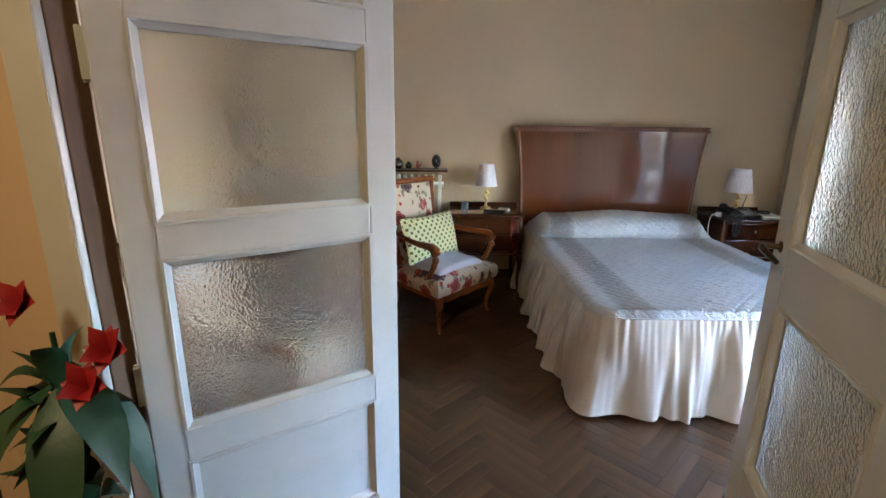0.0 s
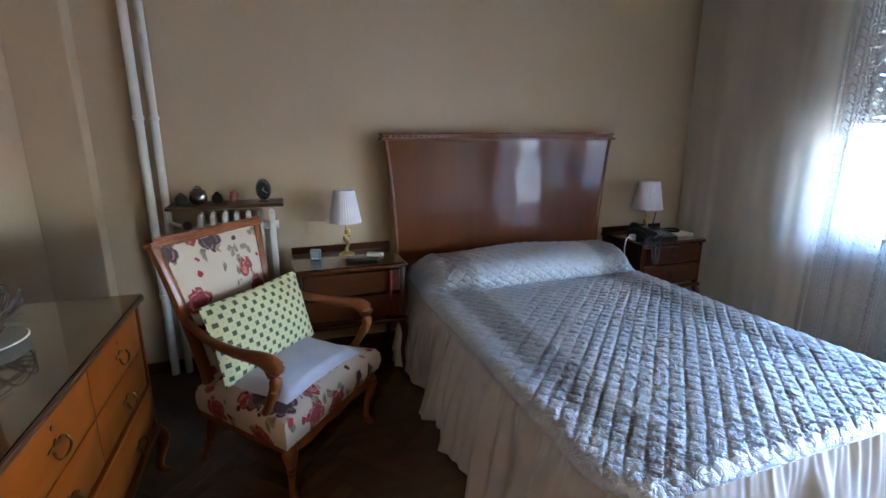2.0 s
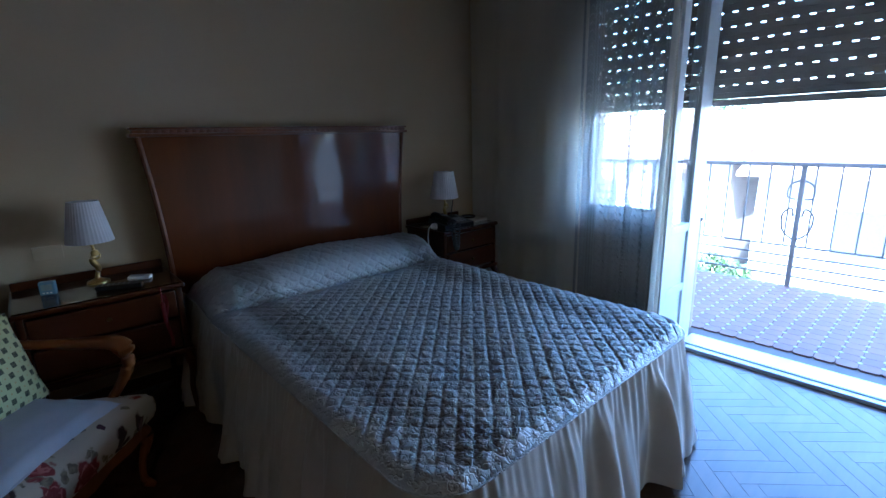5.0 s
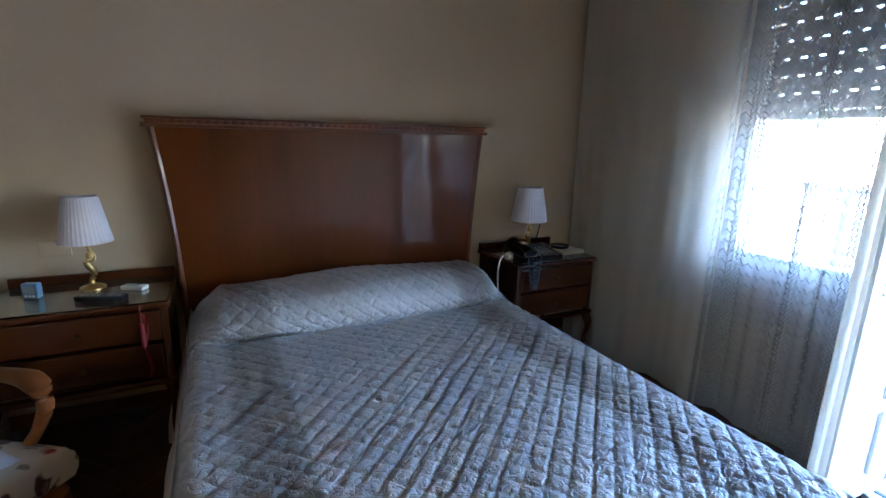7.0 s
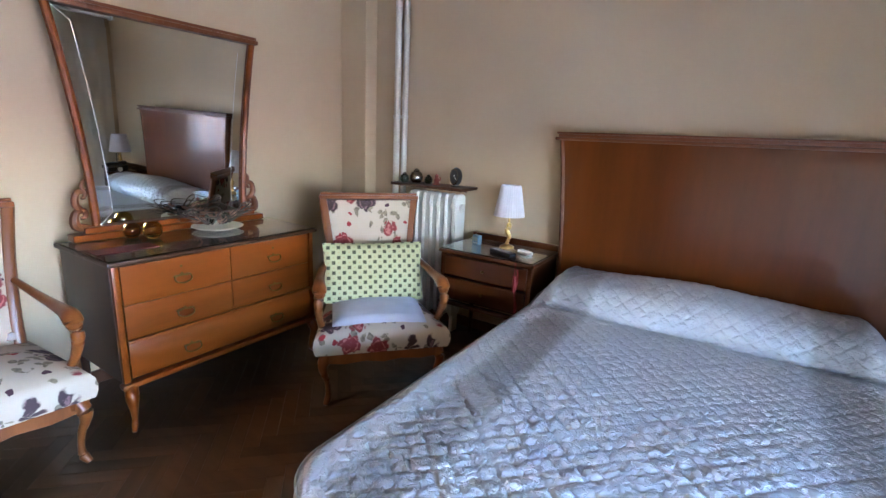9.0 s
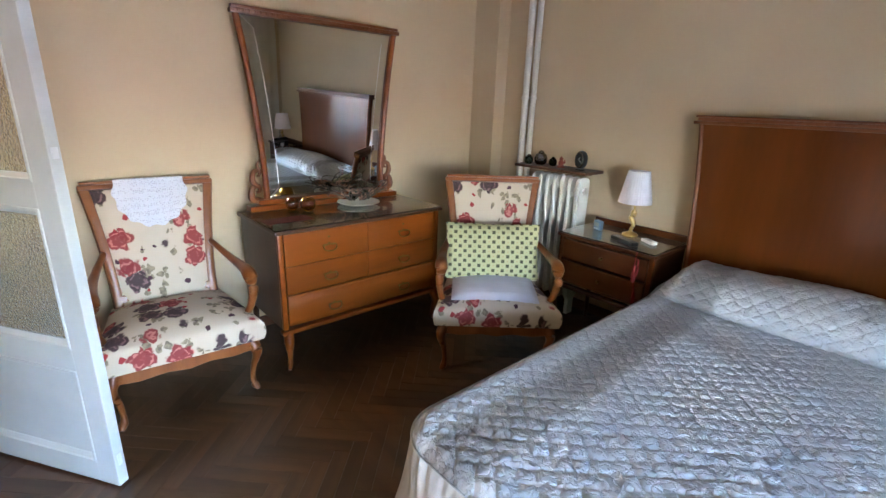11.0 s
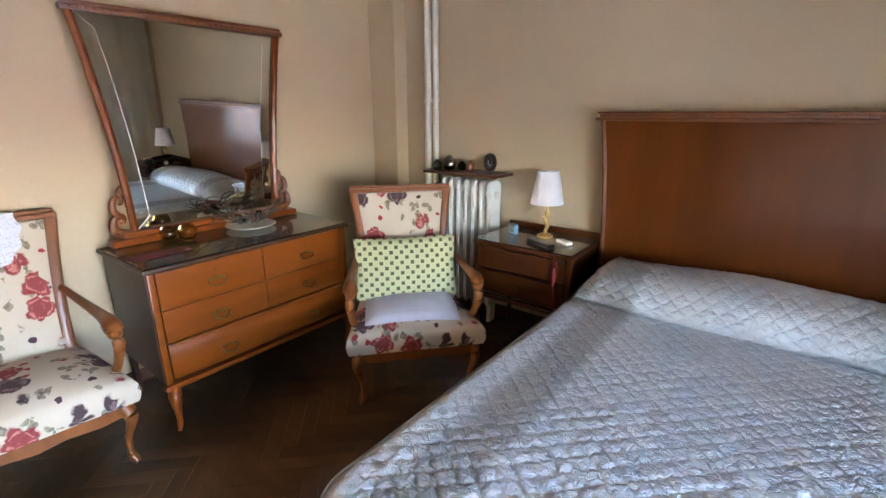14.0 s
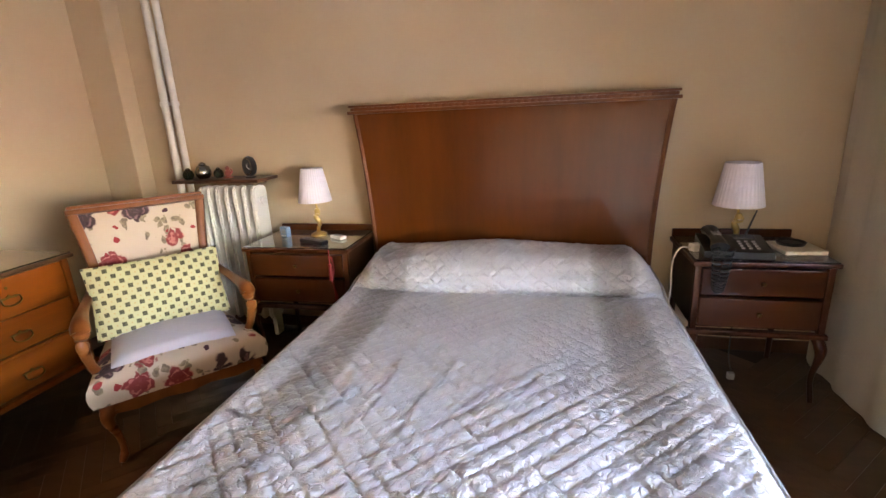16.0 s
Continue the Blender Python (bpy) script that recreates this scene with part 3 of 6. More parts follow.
for side in (-1, 1):
    hx = RLEAF - 0.045
    hm = sweep(spline([(hx, side * 0.02, 1.15), (hx, side * 0.052, 1.15), (hx - 0.012, side * 0.064, 1.148), (hx - 0.05, side * 0.060, 1.139), (hx - 0.085, side * 0.052, 1.129)], 5), [0.0075, 0.0075, 0.009, 0.008, 0.006], 8)
    part("door_handle", hm, M_DARKBRASS, right_leaf, "dark bronze lever handle", True)
    part("handle_rose", lathe([(0.0, 0.0), (0.015, 0.0), (0.015, 0.002), (0.009, 0.004), (0.0, 0.004)], 16, None, Matrix.Translation((hx, side * 0.0195, 1.15)) @ Matrix.Rotation(radians(-90 * side), 4, "X")), M_DARKBRASS, right_leaf, "small round bronze rose", True)
# frame of the double door
fr = thing("door_frame", "grey-white painted frame of the double door", "door frame", Matrix.Translation(HA) @ Matrix.Rotation(math.atan2(WU.y, WU.x), 4, "Z"), kind="structure")
W2 = (HB - HA).length
# shade inside the grey-white frame, put in as brown colour
part("rebate", box(-0.05, -0.005, -0.0515, 0.015, 0, DOOR_H + 0.05, 0.003), M_REBATESHADE, fr, "door rebate with its shade put into a brown colour")
part("jamb", box(W2 + 0.003, W2 + 0.05, -0.105, 0.015, 0, DOOR_H + 0.05, 0.005), M_DOOR, fr)
part("lintel", box(-0.05, W2 + 0.05, -0.104, 0.014, DOOR_H + 0.004, DOOR_H + 0.058, 0.005), M_DOOR, fr)
for y0, y1 in ((-0.076, -0.0525), (0.0015, 0.022)):
    part("casing", box(-0.13, -0.006 if y0 < 0 else -0.051, y0, y1, 0, DOOR_H + 0.13, 0.006), M_DOOR, fr)
for y0, y1 in ((-0.118, -0.0915), (0.0015, 0.022)):
    part("casing", box(W2 + 0.051, W2 + 0.13, y0, y1, 0, DOOR_H + 0.13, 0.006), M_DOOR, fr)
    part("casing", box(-0.05, W2 + 0.05, y0, y1, DOOR_H + 0.06, DOOR_H + 0.13, 0.006), M_DOOR, fr)

# ---- window, balcony door and shutter ----
win = thing("window_1", "white painted window beside the balcony door", "window", kind="structure")
for b in ((OY1 + 0.03, OY1 + 0.09, SILL, OZ), (OY2 - 0.055, OY2, SILL, OZ)):
    part("window_frame", box(4.12, 4.18, b[0], b[1], b[2], b[3], 0.004), M_SASH, win)
part("window_frame", box(4.12, 4.18, OY1 + 0.09, OY2 - 0.055, SILL, SILL + 0.06, 0.004), M_SASH, win)
part("window_frame", box(4.12, 4.18, OY1 + 0.09, OY2 - 0.055, OZ - 0.06, OZ, 0.004), M_SASH, win)
part("pane", box(4.147, 4.153, OY1 + 0.09, OY2 - 0.055, SILL + 0.06, OZ - 0.06), M_PANE, win).visible_shadow = False
part("window_sill", box(4.06, 4.42, OY1 + 0.03, OY2 + 0.02, SILL - 0.03, SILL - 0.001, 0.005), M_SASH, win)
bfr = thing("balcony_frame", "white painted frame of the open balcony door", "door frame", kind="structure")
part("post", box(4.03, 4.18, OY1 - 0.03, OY1 + 0.028, 0, OZ, 0.005), M_SASH, bfr)
part("post", box(4.10, 4.18, OY0, OY0 + 0.05, 0, OZ, 0.005), M_SASH, bfr)
part("head", box(4.10, 4.18, OY0 + 0.05, OY1 - 0.03, OZ - 0.05, OZ, 0.005), M_SASH, bfr)
part("threshold", box(4.0, 4.25, OY0, OY1 - 0.03, -0.006, 0.022, 0.006), M_ALU, bfr, "pale metal threshold with a dark groove")
part("track", box(4.045, 4.065, OY0 + 0.02, OY1 - 0.05, 0.0225, 0.026), M_BLACK, bfr, "dark groove")
leaf = thing("balcony_door", "white glazed balcony door leaf opened into the room", "door", Matrix.Translation((4.045, 2.955, 0)) @ Matrix.Rotation(radians(178), 4, "Z"), kind="structure")
BL = 0.37
part("stile", box(0, 0.07, -0.02, 0.02, 0.03, 2.2, 0.004), M_SASH, leaf)
part("stile", box(BL - 0.07, BL, -0.02, 0.02, 0.03, 2.2, 0.004), M_SASH, leaf)
for a, b in ((0.03, 0.12), (0.40, 0.45), (0.78, 0.83), (2.12, 2.2)):
    part("rail", box(0.07, BL - 0.07, -0.019, 0.019, a, b, 0.004), M_SASH, leaf)
for a, b in ((0.12, 0.40), (0.45, 0.78)):
    part("panel", box(0.07, BL - 0.07, -0.006, 0.006, a, b), M_SASH, leaf)
part("pane", box(0.07, BL - 0.07, -0.003, 0.003, 0.83, 2.12), M_PANE, leaf).visible_shadow = False
shut = thing("roller_shutter", "grey-brown perforated roller shutter half let down", "shutter")
z = 1.535
part("bottom_bar", box(4.245, 4.275, OY0 + 0.02, OY2 - 0.01, z - 0.03, z + 0.01, 0.004), M_SHUTTER, shut)
z += 0.012
while z < OZ - 0.02:
    bm = bmesh.new()
    box(4.254, 4.266, OY0 + 0.02, OY2 - 0.01, z, z + 0.033, 0.003, bm)
    box(4.254, 4.266, OY0 + 0.02, OY2 - 0.01, z + 0.036, z + 0.073, 0.003, bm)
    box(4.257, 4.263, OY0 + 0.02, OY2 - 0.01, z + 0.032, z + 0.038, 0, bm)
    y = OY0 + 0.02 + (0.0 if int(z * 100) % 2 else 0.03)
    while y < OY2 - 0.05:
        box(4.257, 4.263, y, y + 0.047, z + 0.0725, z + 0.0815, 0, bm)
        y += 0.074
    part("slat", bm, M_SHUTTER, shut)
    z += 0.081


def curtain(name, path, z0, z1, amp, waves, mat, label, seed, lace=False):
    """Cloth that hangs in folds along a line of (x, y) points."""
    rnd = random.Random(seed)
    pts = spline([(x, y, 0) for x, y in path], 40)
    ph = [rnd.uniform(0, 6.3) for _ in range(4)]

    def at(u, v):
        f = u * (len(pts) - 1)
        i = min(int(f), len(pts) - 2)
        p = pts[i].lerp(pts[i + 1], f - i)
        d = (pts[i + 1] - pts[i]).normalized()
        n = Vector((-d.y, d.x, 0))
        w = u * waves * 2 * math.pi
        k = amp * (0.55 + 0.45 * (1 - v))
        off = k * (math.sin(w + ph[0] + 0.4 * math.sin(3 * v + ph[1])) + 0.45 * math.sin(2.3 * w + ph[2] + v))
        zz = z0 + (z1 - z0) * v + (0.012 * math.sin(w * 0.5 + ph[3]) if v < 0.02 else 0)
        return p + n * off + Vector((0, 0, zz))

    c = thing(name, label, "curtain")
    part("cloth", sheet(int(waves * 14), 26, at), mat, c, smooth=True, recalc=False)
    if lace:
        for edge in lace:
            bm = bmesh.new()
            e = Vector((-0.004, 0, 0))
            for k in range(100):
                for s in range(4):
                    u0 = edge + s * 0.022
                    sweep([at(u0, 0.02 + k * 0.0095) + e, at(u0 + 0.013, 0.025 + k * 0.0095) + e, at(u0, 0.0295 + k * 0.0095) + e], 0.003, 4, bm)
            part("lace_band", bm, M_LACE, c, "dense lace band")
        # fine zigzag rows across the whole cloth
        bm = bmesh.new()
        for k in range(50):
            v = 0.02 + k * 0.0193
            sweep([at(i / 40, min(1.0, v + (0.0085 if i % 2 else 0))) + Vector((-0.003, 0, 0)) for i in range(41)], 0.0019, 4, bm)
        part("lace_pattern", bm, M_LACE, c, "fine zigzag lace rows")
    return c


curtain("curtain", [(3.96, 4.76), (3.93, 4.4), (3.96, 4.0), (3.95, 3.66)], 0.03, 2.58, 0.008, 4.5, M_DRAPE, "cream curtain hanging in soft folds to the floor", 3)
curtain("curtain", [(3.95, 3.70), (3.98, 3.45), (3.95, 3.25), (3.90, 3.06)], 0.03, 2.58, 0.011, 4, M_SHEER, "sheer white curtain with zigzag lace bands", 5, lace=(0.10, 0.50, 0.86))
curtain("curtain", [(3.90, 3.05), (3.78, 3.02), (3.66, 2.985), (3.62, 2.95)], 0.03, 2.58, 0.018, 3.5, M_DRAPE, "gathered edge of the cream curtain", 8)
rod = thing("curtain_rail", "white curtain rail under the ceiling", "curtain rail")
part("rail", box(3.90, 3.96, OY0 - 0.1, 4.80, 2.585, 2.61, 0.004), M_SASH, rod)
part("end_cap", box(3.885, 3.975, 4.80, 4.83, 2.572, 2.615, 0.006), M_SASH, rod)
for y in (1.2, 2.4, 3.6, 4.6):
    part("bracket", box(3.92, 3.94, y, y + 0.03, 2.61, H - 0.0005), M_SASH, rod)


# ---- bed ----
BX0, BX1, BY0, BY1, BZ = 1.585, 3.115, 2.55, 4.665, 0.555
bed = thing("bed", "double bed with a flared mahogany headboard", "bed", pose((BX0 + BX1) / 2, 3.6, 0))
BC = (BX0 + BX1) / 2
bed_in = bed.matrix_world.inverted()


def bed_part(name, bm, mat, label="", smooth=False):
    bm.transform(bed_in)
    return part(name, bm, mat, bed, label, smooth)


bed_part("mattress", box(BX0 + 0.10, BX1 - 0.10, BY0 + 0.12, 4.64, 0.30, BZ - 0.06, 0.03), M_WHITECLOTH)
bed_part("bed_base", box(BX0 + 0.12, BX1 - 0.12, BY0 + 0.14, 4.64, 0.16, 0.298, 0.01), M_SHELF)
for x in (BX0 + 0.16, BX1 - 0.22):
    for y in (BY0 + 0.18, 4.5):
        bed_part("leg", box(x, x + 0.06, y, y + 0.06, 0, 0.159, 0.005), M_SHELF)
HX0, HX1, HZ = 1.50, 3.185, 1.408
HC = (HX0 + HX1) / 2


def flare(zv):
    """Half width of the headboard at a height: straight low down, flaring outward to the top."""
    k = max(0.0, (zv - 0.35) / (HZ - 0.35))
    return 0.779 + 0.063 * k ** 2.3


zs = [0.10 + (HZ - 0.10) * k / 24 for k in range(25)]
outline = [(HC - flare(q), q) for q in zs] + [(HC + flare(q), q) for q in reversed(zs)]
bed_part("headboard_panel", prism(outline, 4.715, 4.765), M_HEAD, "glossy mahogany veneer panel")
for s in (-1, 1):
    bed_part("side_moulding", sweep([(HC + s * flare(q), 4.722, q) for q in zs], 0.015, 8, up=(0, 1, 0)), M_HEADTRIM, "", True)
capw = flare(HZ)
cap = box(HC - capw - 0.036, HC + capw + 0.030, 4.690, 4.775, HZ, HZ + 0.018, 0.006)
box(HC - capw - 0.022, HC + capw + 0.018, 4.703, 4.770, HZ + 0.0175, HZ + 0.036, 0.008, cap)
box(HC - capw - 0.030, HC + capw + 0.026, 4.696, 4.773, HZ + 0.0355, HZ + 0.048, 0.005, cap)
bed_part("headboard_cap", cap, M_HEADTRIM, "carved moulded top rail")
bm = bmesh.new()
for k in range(46):
    x = HC - capw + 0.02 + k * (2 * capw - 0.04) / 45
    lathe([(0.0, -0.004), (0.010, -0.002), (0.019, 0.0), (0.008, 0.003), (0.0, 0.004)], 8, bm, Matrix.Translation((x, 4.7025, HZ + 0.027)) @ Matrix.Rotation(radians(90), 4, "X"))
bed_part("carved_band", bm, M_HEADTRIM, "carved band along the top rail", True)["kind"] = "stuff"

# ---- bedspread ----
spread = thing("bedspread", "silver-grey quilted satin bedspread with gathered cream skirt over the bed", "bedspread", pose(BC, 3.6, 0))
spr_in = spread.matrix_world.inverted()
RC = 0.17


def half_width(y):
    """Half width of the cover, with rounded corners at the foot."""
    w = (BX1 - BX0) / 2
    d = y - BY0
    return w if d >= RC else w - RC + math.sqrt(max(0.0, RC * RC - (RC - d) ** 2))


def quilt(x, y):
    """Softly puffed diamonds between stitched lines, with puckers along the seams."""
    p = 0.075
    x, y = x + 0.006 * noise.noise(Vector((x * 3, y * 3, 1))), y + 0.006 * noise.noise(Vector((x * 3, y * 3, 8)))
    a, b = (x + y) / p, (x - y) / p
    fa, fb = abs(a - round(a)), abs(b - round(b))
    d = min(fa, fb)
    n = noise.noise(Vector((round(a - 0.5) * 3.1, round(b - 0.5) * 2.7, 0)))
    w = noise.noise(Vector((x * 21, y * 21, 2))) * 0.0016
    w += (0.5 - abs(noise.noise(Vector((x * 34, y * 34, 7))))) * 0.0062 * (0.4 + math.exp(-d * 6))
    return (0.0080 + 0.0025 * n) * (1 - math.exp(-d * 11)) * (0.86 + 0.28 * min(1.0, 2 * d)) + w


CREASE = 4.205


def pillow(q):
    """Way back and rise of the cloth over the pillow, q from the crease (0) to the head end (1)."""
    knots = [(-0.06, 0.0), (0.0, -0.010), (-0.026, 0.036), (-0.016, 0.088), (0.050, 0.140), (0.160, 0.166), (0.290, 0.160), (0.395, 0.125), (BY1 - CREASE, 0.085), (BY1 - CREASE + 0.05, 0.05)]
    n = len(knots) - 3
    f = min(max(q, 0.0), 0.9999) * n
    i = int(f)
    t = f - i
    out = []
    for k in (0, 1):
        a, b, c, d = (knots[i + j][k] for j in range(4))
        out.append(0.5 * (2 * b + (c - a) * t + (2 * a - 5 * b + 4 * c - d) * t * t + (3 * b - a - 3 * c + d) * t ** 3))
    return out


def side_fall(x):
    dx = abs(x - BC) / ((BX1 - BX0) / 2)
    return 0.22 + 0.78 * (1 - smooth01(0.80, 1.0, dx))


NU, NV = 290, 420
VC = 0.74


def cover(u, v):
    if v < VC:
        y = BY0 + 0.004 + (CREASE - BY0 - 0.004) * v / VC
        s, up = y, 0.0
        hw = half_width(y)
        x = BC + (2 * u - 1) * hw
        k = side_fall(x)
        up = -0.010 * k * smooth01(CREASE - 0.05, CREASE, y)
    else:
        q = (v - VC) / (1 - VC)
        hw = half_width(CREASE)
        x = BC + (2 * u - 1) * hw
        k = side_fall(x)
        back, rise = pillow(q)
        y = CREASE + back * k + (BY1 - CREASE) * q * (1 - k) + 0.012 * math.sin(x * 5) * (1 - q)
        up = rise * k * (1 + 0.07 * math.sin(x * 6))
        s = CREASE + 0.56 * q
    edge = min((1 - abs(2 * u - 1)) * hw, (y - BY0) * 1.0)
    drop = 0.030 * (1 - smooth01(0.0, 0.07, edge)) ** 2
    soft = 0.010 * noise.noise(Vector((x * 2.3, y * 2.1, 0.4)))
    puff = quilt(x, s) * smooth01(0.0, 0.03, edge)
    lean = 0.0
    if v > VC:
        puff *= 1.25
        b2, r2 = pillow(q + 0.02)
        b1, r1 = pillow(q - 0.02) if q > 0.02 else pillow(0)
        lean = math.atan2(r2 - r1, b2 - b1) * k
    zz = BZ + puff * math.cos(lean) + up - drop + soft * smooth01(0.0, 0.1, edge)
    return spr_in @ Vector((x, y - puff * math.sin(lean), zz))


def rim_height(y):
    """Height of the cover's edge, lifted by the pillow at the head end."""
    return BZ - 0.028 + 0.035 * smooth01(CREASE - 0.02, CREASE + 0.16, y)


part("quilted_top", sheet(NU, NV, cover), M_SATIN, spread, "silver-grey satin quilted in diamonds", True, recalc=False)


def rim_path():
    """The rim of the cover from one head corner round the foot to the other."""
    pts = []
    y = BY1
    while y > BY0 + RC:
        pts.append(Vector((BX0, y, 0)))
        y -= 0.01
    for k in range(33):
        a = radians(180 + 90 * k / 32)
        pts.append(Vector((BX0 + RC + RC * math.cos(a), BY0 + RC + RC * math.sin(a), 0)))
    x = BX0 + RC + 0.01
    while x < BX1 - RC:
        pts.append(Vector((x, BY0, 0)))
        x += 0.01
    for k in range(33):
        a = radians(270 + 90 * k / 32)
        pts.append(Vector((BX1 - RC + RC * math.cos(a), BY0 + RC + RC * math.sin(a), 0)))
    y = BY0 + RC + 0.01
    while y < BY1:
        pts.append(Vector((BX1, y, 0)))
        y += 0.01
    return pts


RIM = rim_path()
lens = [0.0]
for a, b in zip(RIM, RIM[1:]):
    lens.append(lens[-1] + (b - a).length)


def skirt(u, v):
    """Gathered cloth: fine gathers at the rim, wide soft folds at the hem."""
    s = u * lens[-1]
    i = min(int(np.searchsorted(lens, s)), len(RIM) - 1)
    i = max(1, i)
    p = RIM[i - 1].lerp(RIM[i], (s - lens[i - 1]) / (lens[i] - lens[i - 1]))
    d = (RIM[min(i + 2, len(RIM) - 1)] - RIM[max(i - 3, 0)]).normalized()
    n = Vector((d.y, -d.x, 0)) * 1.0
    if n.dot(p - Vector((BC, 3.7, 0))) < 0:
        n = -n
    down = 1 - v
    w = s + 0.24 * noise.noise(Vector((s * 1.9, 0, 0))) + 0.03 * noise.noise(Vector((s * 4, down * 2, 3)))
    big = 1.5 * math.sin(w * 2 * math.pi / 0.21) * noise.noise(Vector((s * 2.2, 7, 7))) + 2.2 * noise.noise(Vector((w * 6.5, down * 0.7, 3))) + 1.0 * noise.noise(Vector((w * 14, down * 0.9, 6))) + 0.8 * math.sin(w * 2 * math.pi / 0.089 + 1.3) * noise.noise(Vector((s * 3, 1, 0))) + 0.9 * noise.noise(Vector((s * 6, down * 0.8, 2)))
    fine = 1.8 * noise.noise(Vector((s * 38, 4, down)))
    amt = 0.006 + 0.040 * down ** 0.8 * (0.55 + 0.75 * abs(noise.noise(Vector((s * 1.7, 9, 0)))) + 0.2)
    off = amt * big * smooth01(0, 0.25, down) + 0.006 * fine * (1 - down) ** 1.5 + 0.085 * down ** 0.9 - 0.004
    z0 = 0.022 + 0.008 * noise.noise(Vector((s * 2, 5, 5)))
    zz = z0 + (rim_height(p.y) - z0) * v
    return spr_in @ (p + n * off + Vector((0, 0, zz)))


part("gathered_skirt", sheet(900, 22, skirt), M_SKIRT, spread, "cream satin skirt gathered in folds", True, recalc=False)
part("piping", sweep([spr_in @ (p + Vector((0, 0, rim_height(p.y) + 0.002))) for p in RIM[::2]], 0.003, 6), M_SATIN, spread, "", True)


# ---- case furniture ----
def pull(parent, at, normal_x=True):
    """A bail handle: back plate, two posts and a hanging bail. Drawn in the y-z plane, facing +x, or turned to face -y."""
    turn = Matrix.Identity(4) if normal_x else Matrix.Rotation(radians(-90), 4, "Z")
    m = Matrix.Translation(at) @ turn @ Matrix.Scale(1.25, 4)
    bm = prism([(-0.036, 0.004), (-0.022, 0.008), (-0.010, 0.006), (0, 0.016), (0.010, 0.006), (0.022, 0.008), (0.036, 0.004), (0.022, -0.002), (0, 0.002), (-0.022, -0.002)], 0.0, 0.0025, axis="x")
    bm.transform(m)
    h = part("handle", bm, M_DARKBRASS, parent, "dark brass bail handle")
    bail = sweep(spline([(0.008, -0.03, 0.004), (0.014, -0.03, -0.012), (0.016, -0.012, -0.022), (0.016, 0.012, -0.022), (0.014, 0.03, -0.012), (0.008, 0.03, 0.004)], 4), 0.0028, 6)
    bail.transform(m)
    part("bail", bail, M_DARKBRASS, h, "", True)


def cabriole(path, radii, mat, parent):
    return part("leg", sweep(spline(path, 6), radii, 10, flat=0.9), mat, parent, "", True)


def dresser():
    y0, y1, xf, xb, top = 2.765, 3.862, 0.285, -0.255, 0.815
    d = thing("dresser", "orange walnut chest of drawers with curved legs and a glass top", "dresser", pose(0.0, (y0 + y1) / 2, 0))
    inv = d.matrix_world.inverted()

    def p(name, bm, mat, label="", smooth=False, parent=d):
        bm.transform(inv)
        return part(name, bm, mat, parent, label, smooth)

    p("side_panel", box(xb, xf - 0.03, y0, y0 + 0.022, 0.25, top - 0.022, 0.003), M_DRESSDARK, "darker walnut side")
    p("side_panel", box(xb, xf - 0.03, y1 - 0.022, y1, 0.25, top - 0.022, 0.003), M_DRESSDARK, "darker walnut side")
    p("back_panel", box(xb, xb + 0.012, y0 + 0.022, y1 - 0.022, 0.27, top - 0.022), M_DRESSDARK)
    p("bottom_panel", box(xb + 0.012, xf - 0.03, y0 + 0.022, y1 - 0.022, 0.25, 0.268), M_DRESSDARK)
    for y in (y0, y1 - 0.03):
        p("corner_post", box(xf - 0.032, xf - 0.002, y, y + 0.03, 0.245, top - 0.022, 0.008), M_DRESS, "", True)
    p("top_board", box(xb - 0.01, xf + 0.018, y0 - 0.018, y1 + 0.018, top - 0.021, top, 0.007), M_DRESSDARK, "dark polished top board")
    p("apron", box(xf - 0.03, xf + 0.014, y0 - 0.012, y1 + 0.012, 0.222, 0.249, 0.009), M_DRESS, "moulded lower edge")
    ym = (y0 + y1) / 2
    rows = [(0.6085, 0.786), (0.449, 0.605), (0.262, 0.429)]
    # a moulding stands proud over the bottom drawer; thin recessed rails part the rest
    p("moulding", box(xf - 0.03, xf + 0.006, y0 + 0.031, y1 - 0.031, 0.431, 0.446, 0.005), M_DRESS, "proud moulding over the bottom drawer")
    p("rail", box(xf - 0.03, xf - 0.016, y0 + 0.03, y1 - 0.03, 0.600, 0.616, 0.002), M_DRESSDARK)
    p("divider", box(xf - 0.03, xf - 0.016, ym - 0.007, ym + 0.007, 0.446, 0.787, 0.001), M_DRESSDARK)
    for k, (a, b) in enumerate(rows):
        cells = [(y0 + 0.036, ym - 0.0018), (ym + 0.0018, y1 - 0.036)] if k < 2 else [(y0 + 0.036, y1 - 0.036)]
        for c0, c1 in cells:
            bow = 0.012 if k == 2 else 0.0
            dr = p("drawer", sheet(12, 8, lambda u, v: Vector((xf - 0.003 + bow * math.sin(u * math.pi) * 0.6 + bow * math.sin(v * math.pi) - 0.004 * (max(abs(2 * u - 1), abs(2 * v - 1)) > 0.99), c0 + (c1 - c0) * u, a + (b - a) * v))), M_DRESS, "figured walnut drawer front", True)
            p("drawer_box", box(xf - 0.16, xf - 0.0075, c0, c1, a, b), M_DRESS, parent=dr)
            spots = [(c0 + c1) / 2] if k < 2 else [c0 + (c1 - c0) * 0.26, c0 + (c1 - c0) * 0.74]
            for ys in spots:
                xx = xf - 0.002 + (bow * 1.4 if k == 2 else 0)
                pull(dr, inv @ Vector((xx, ys, (a + b) / 2 - 0.004)))
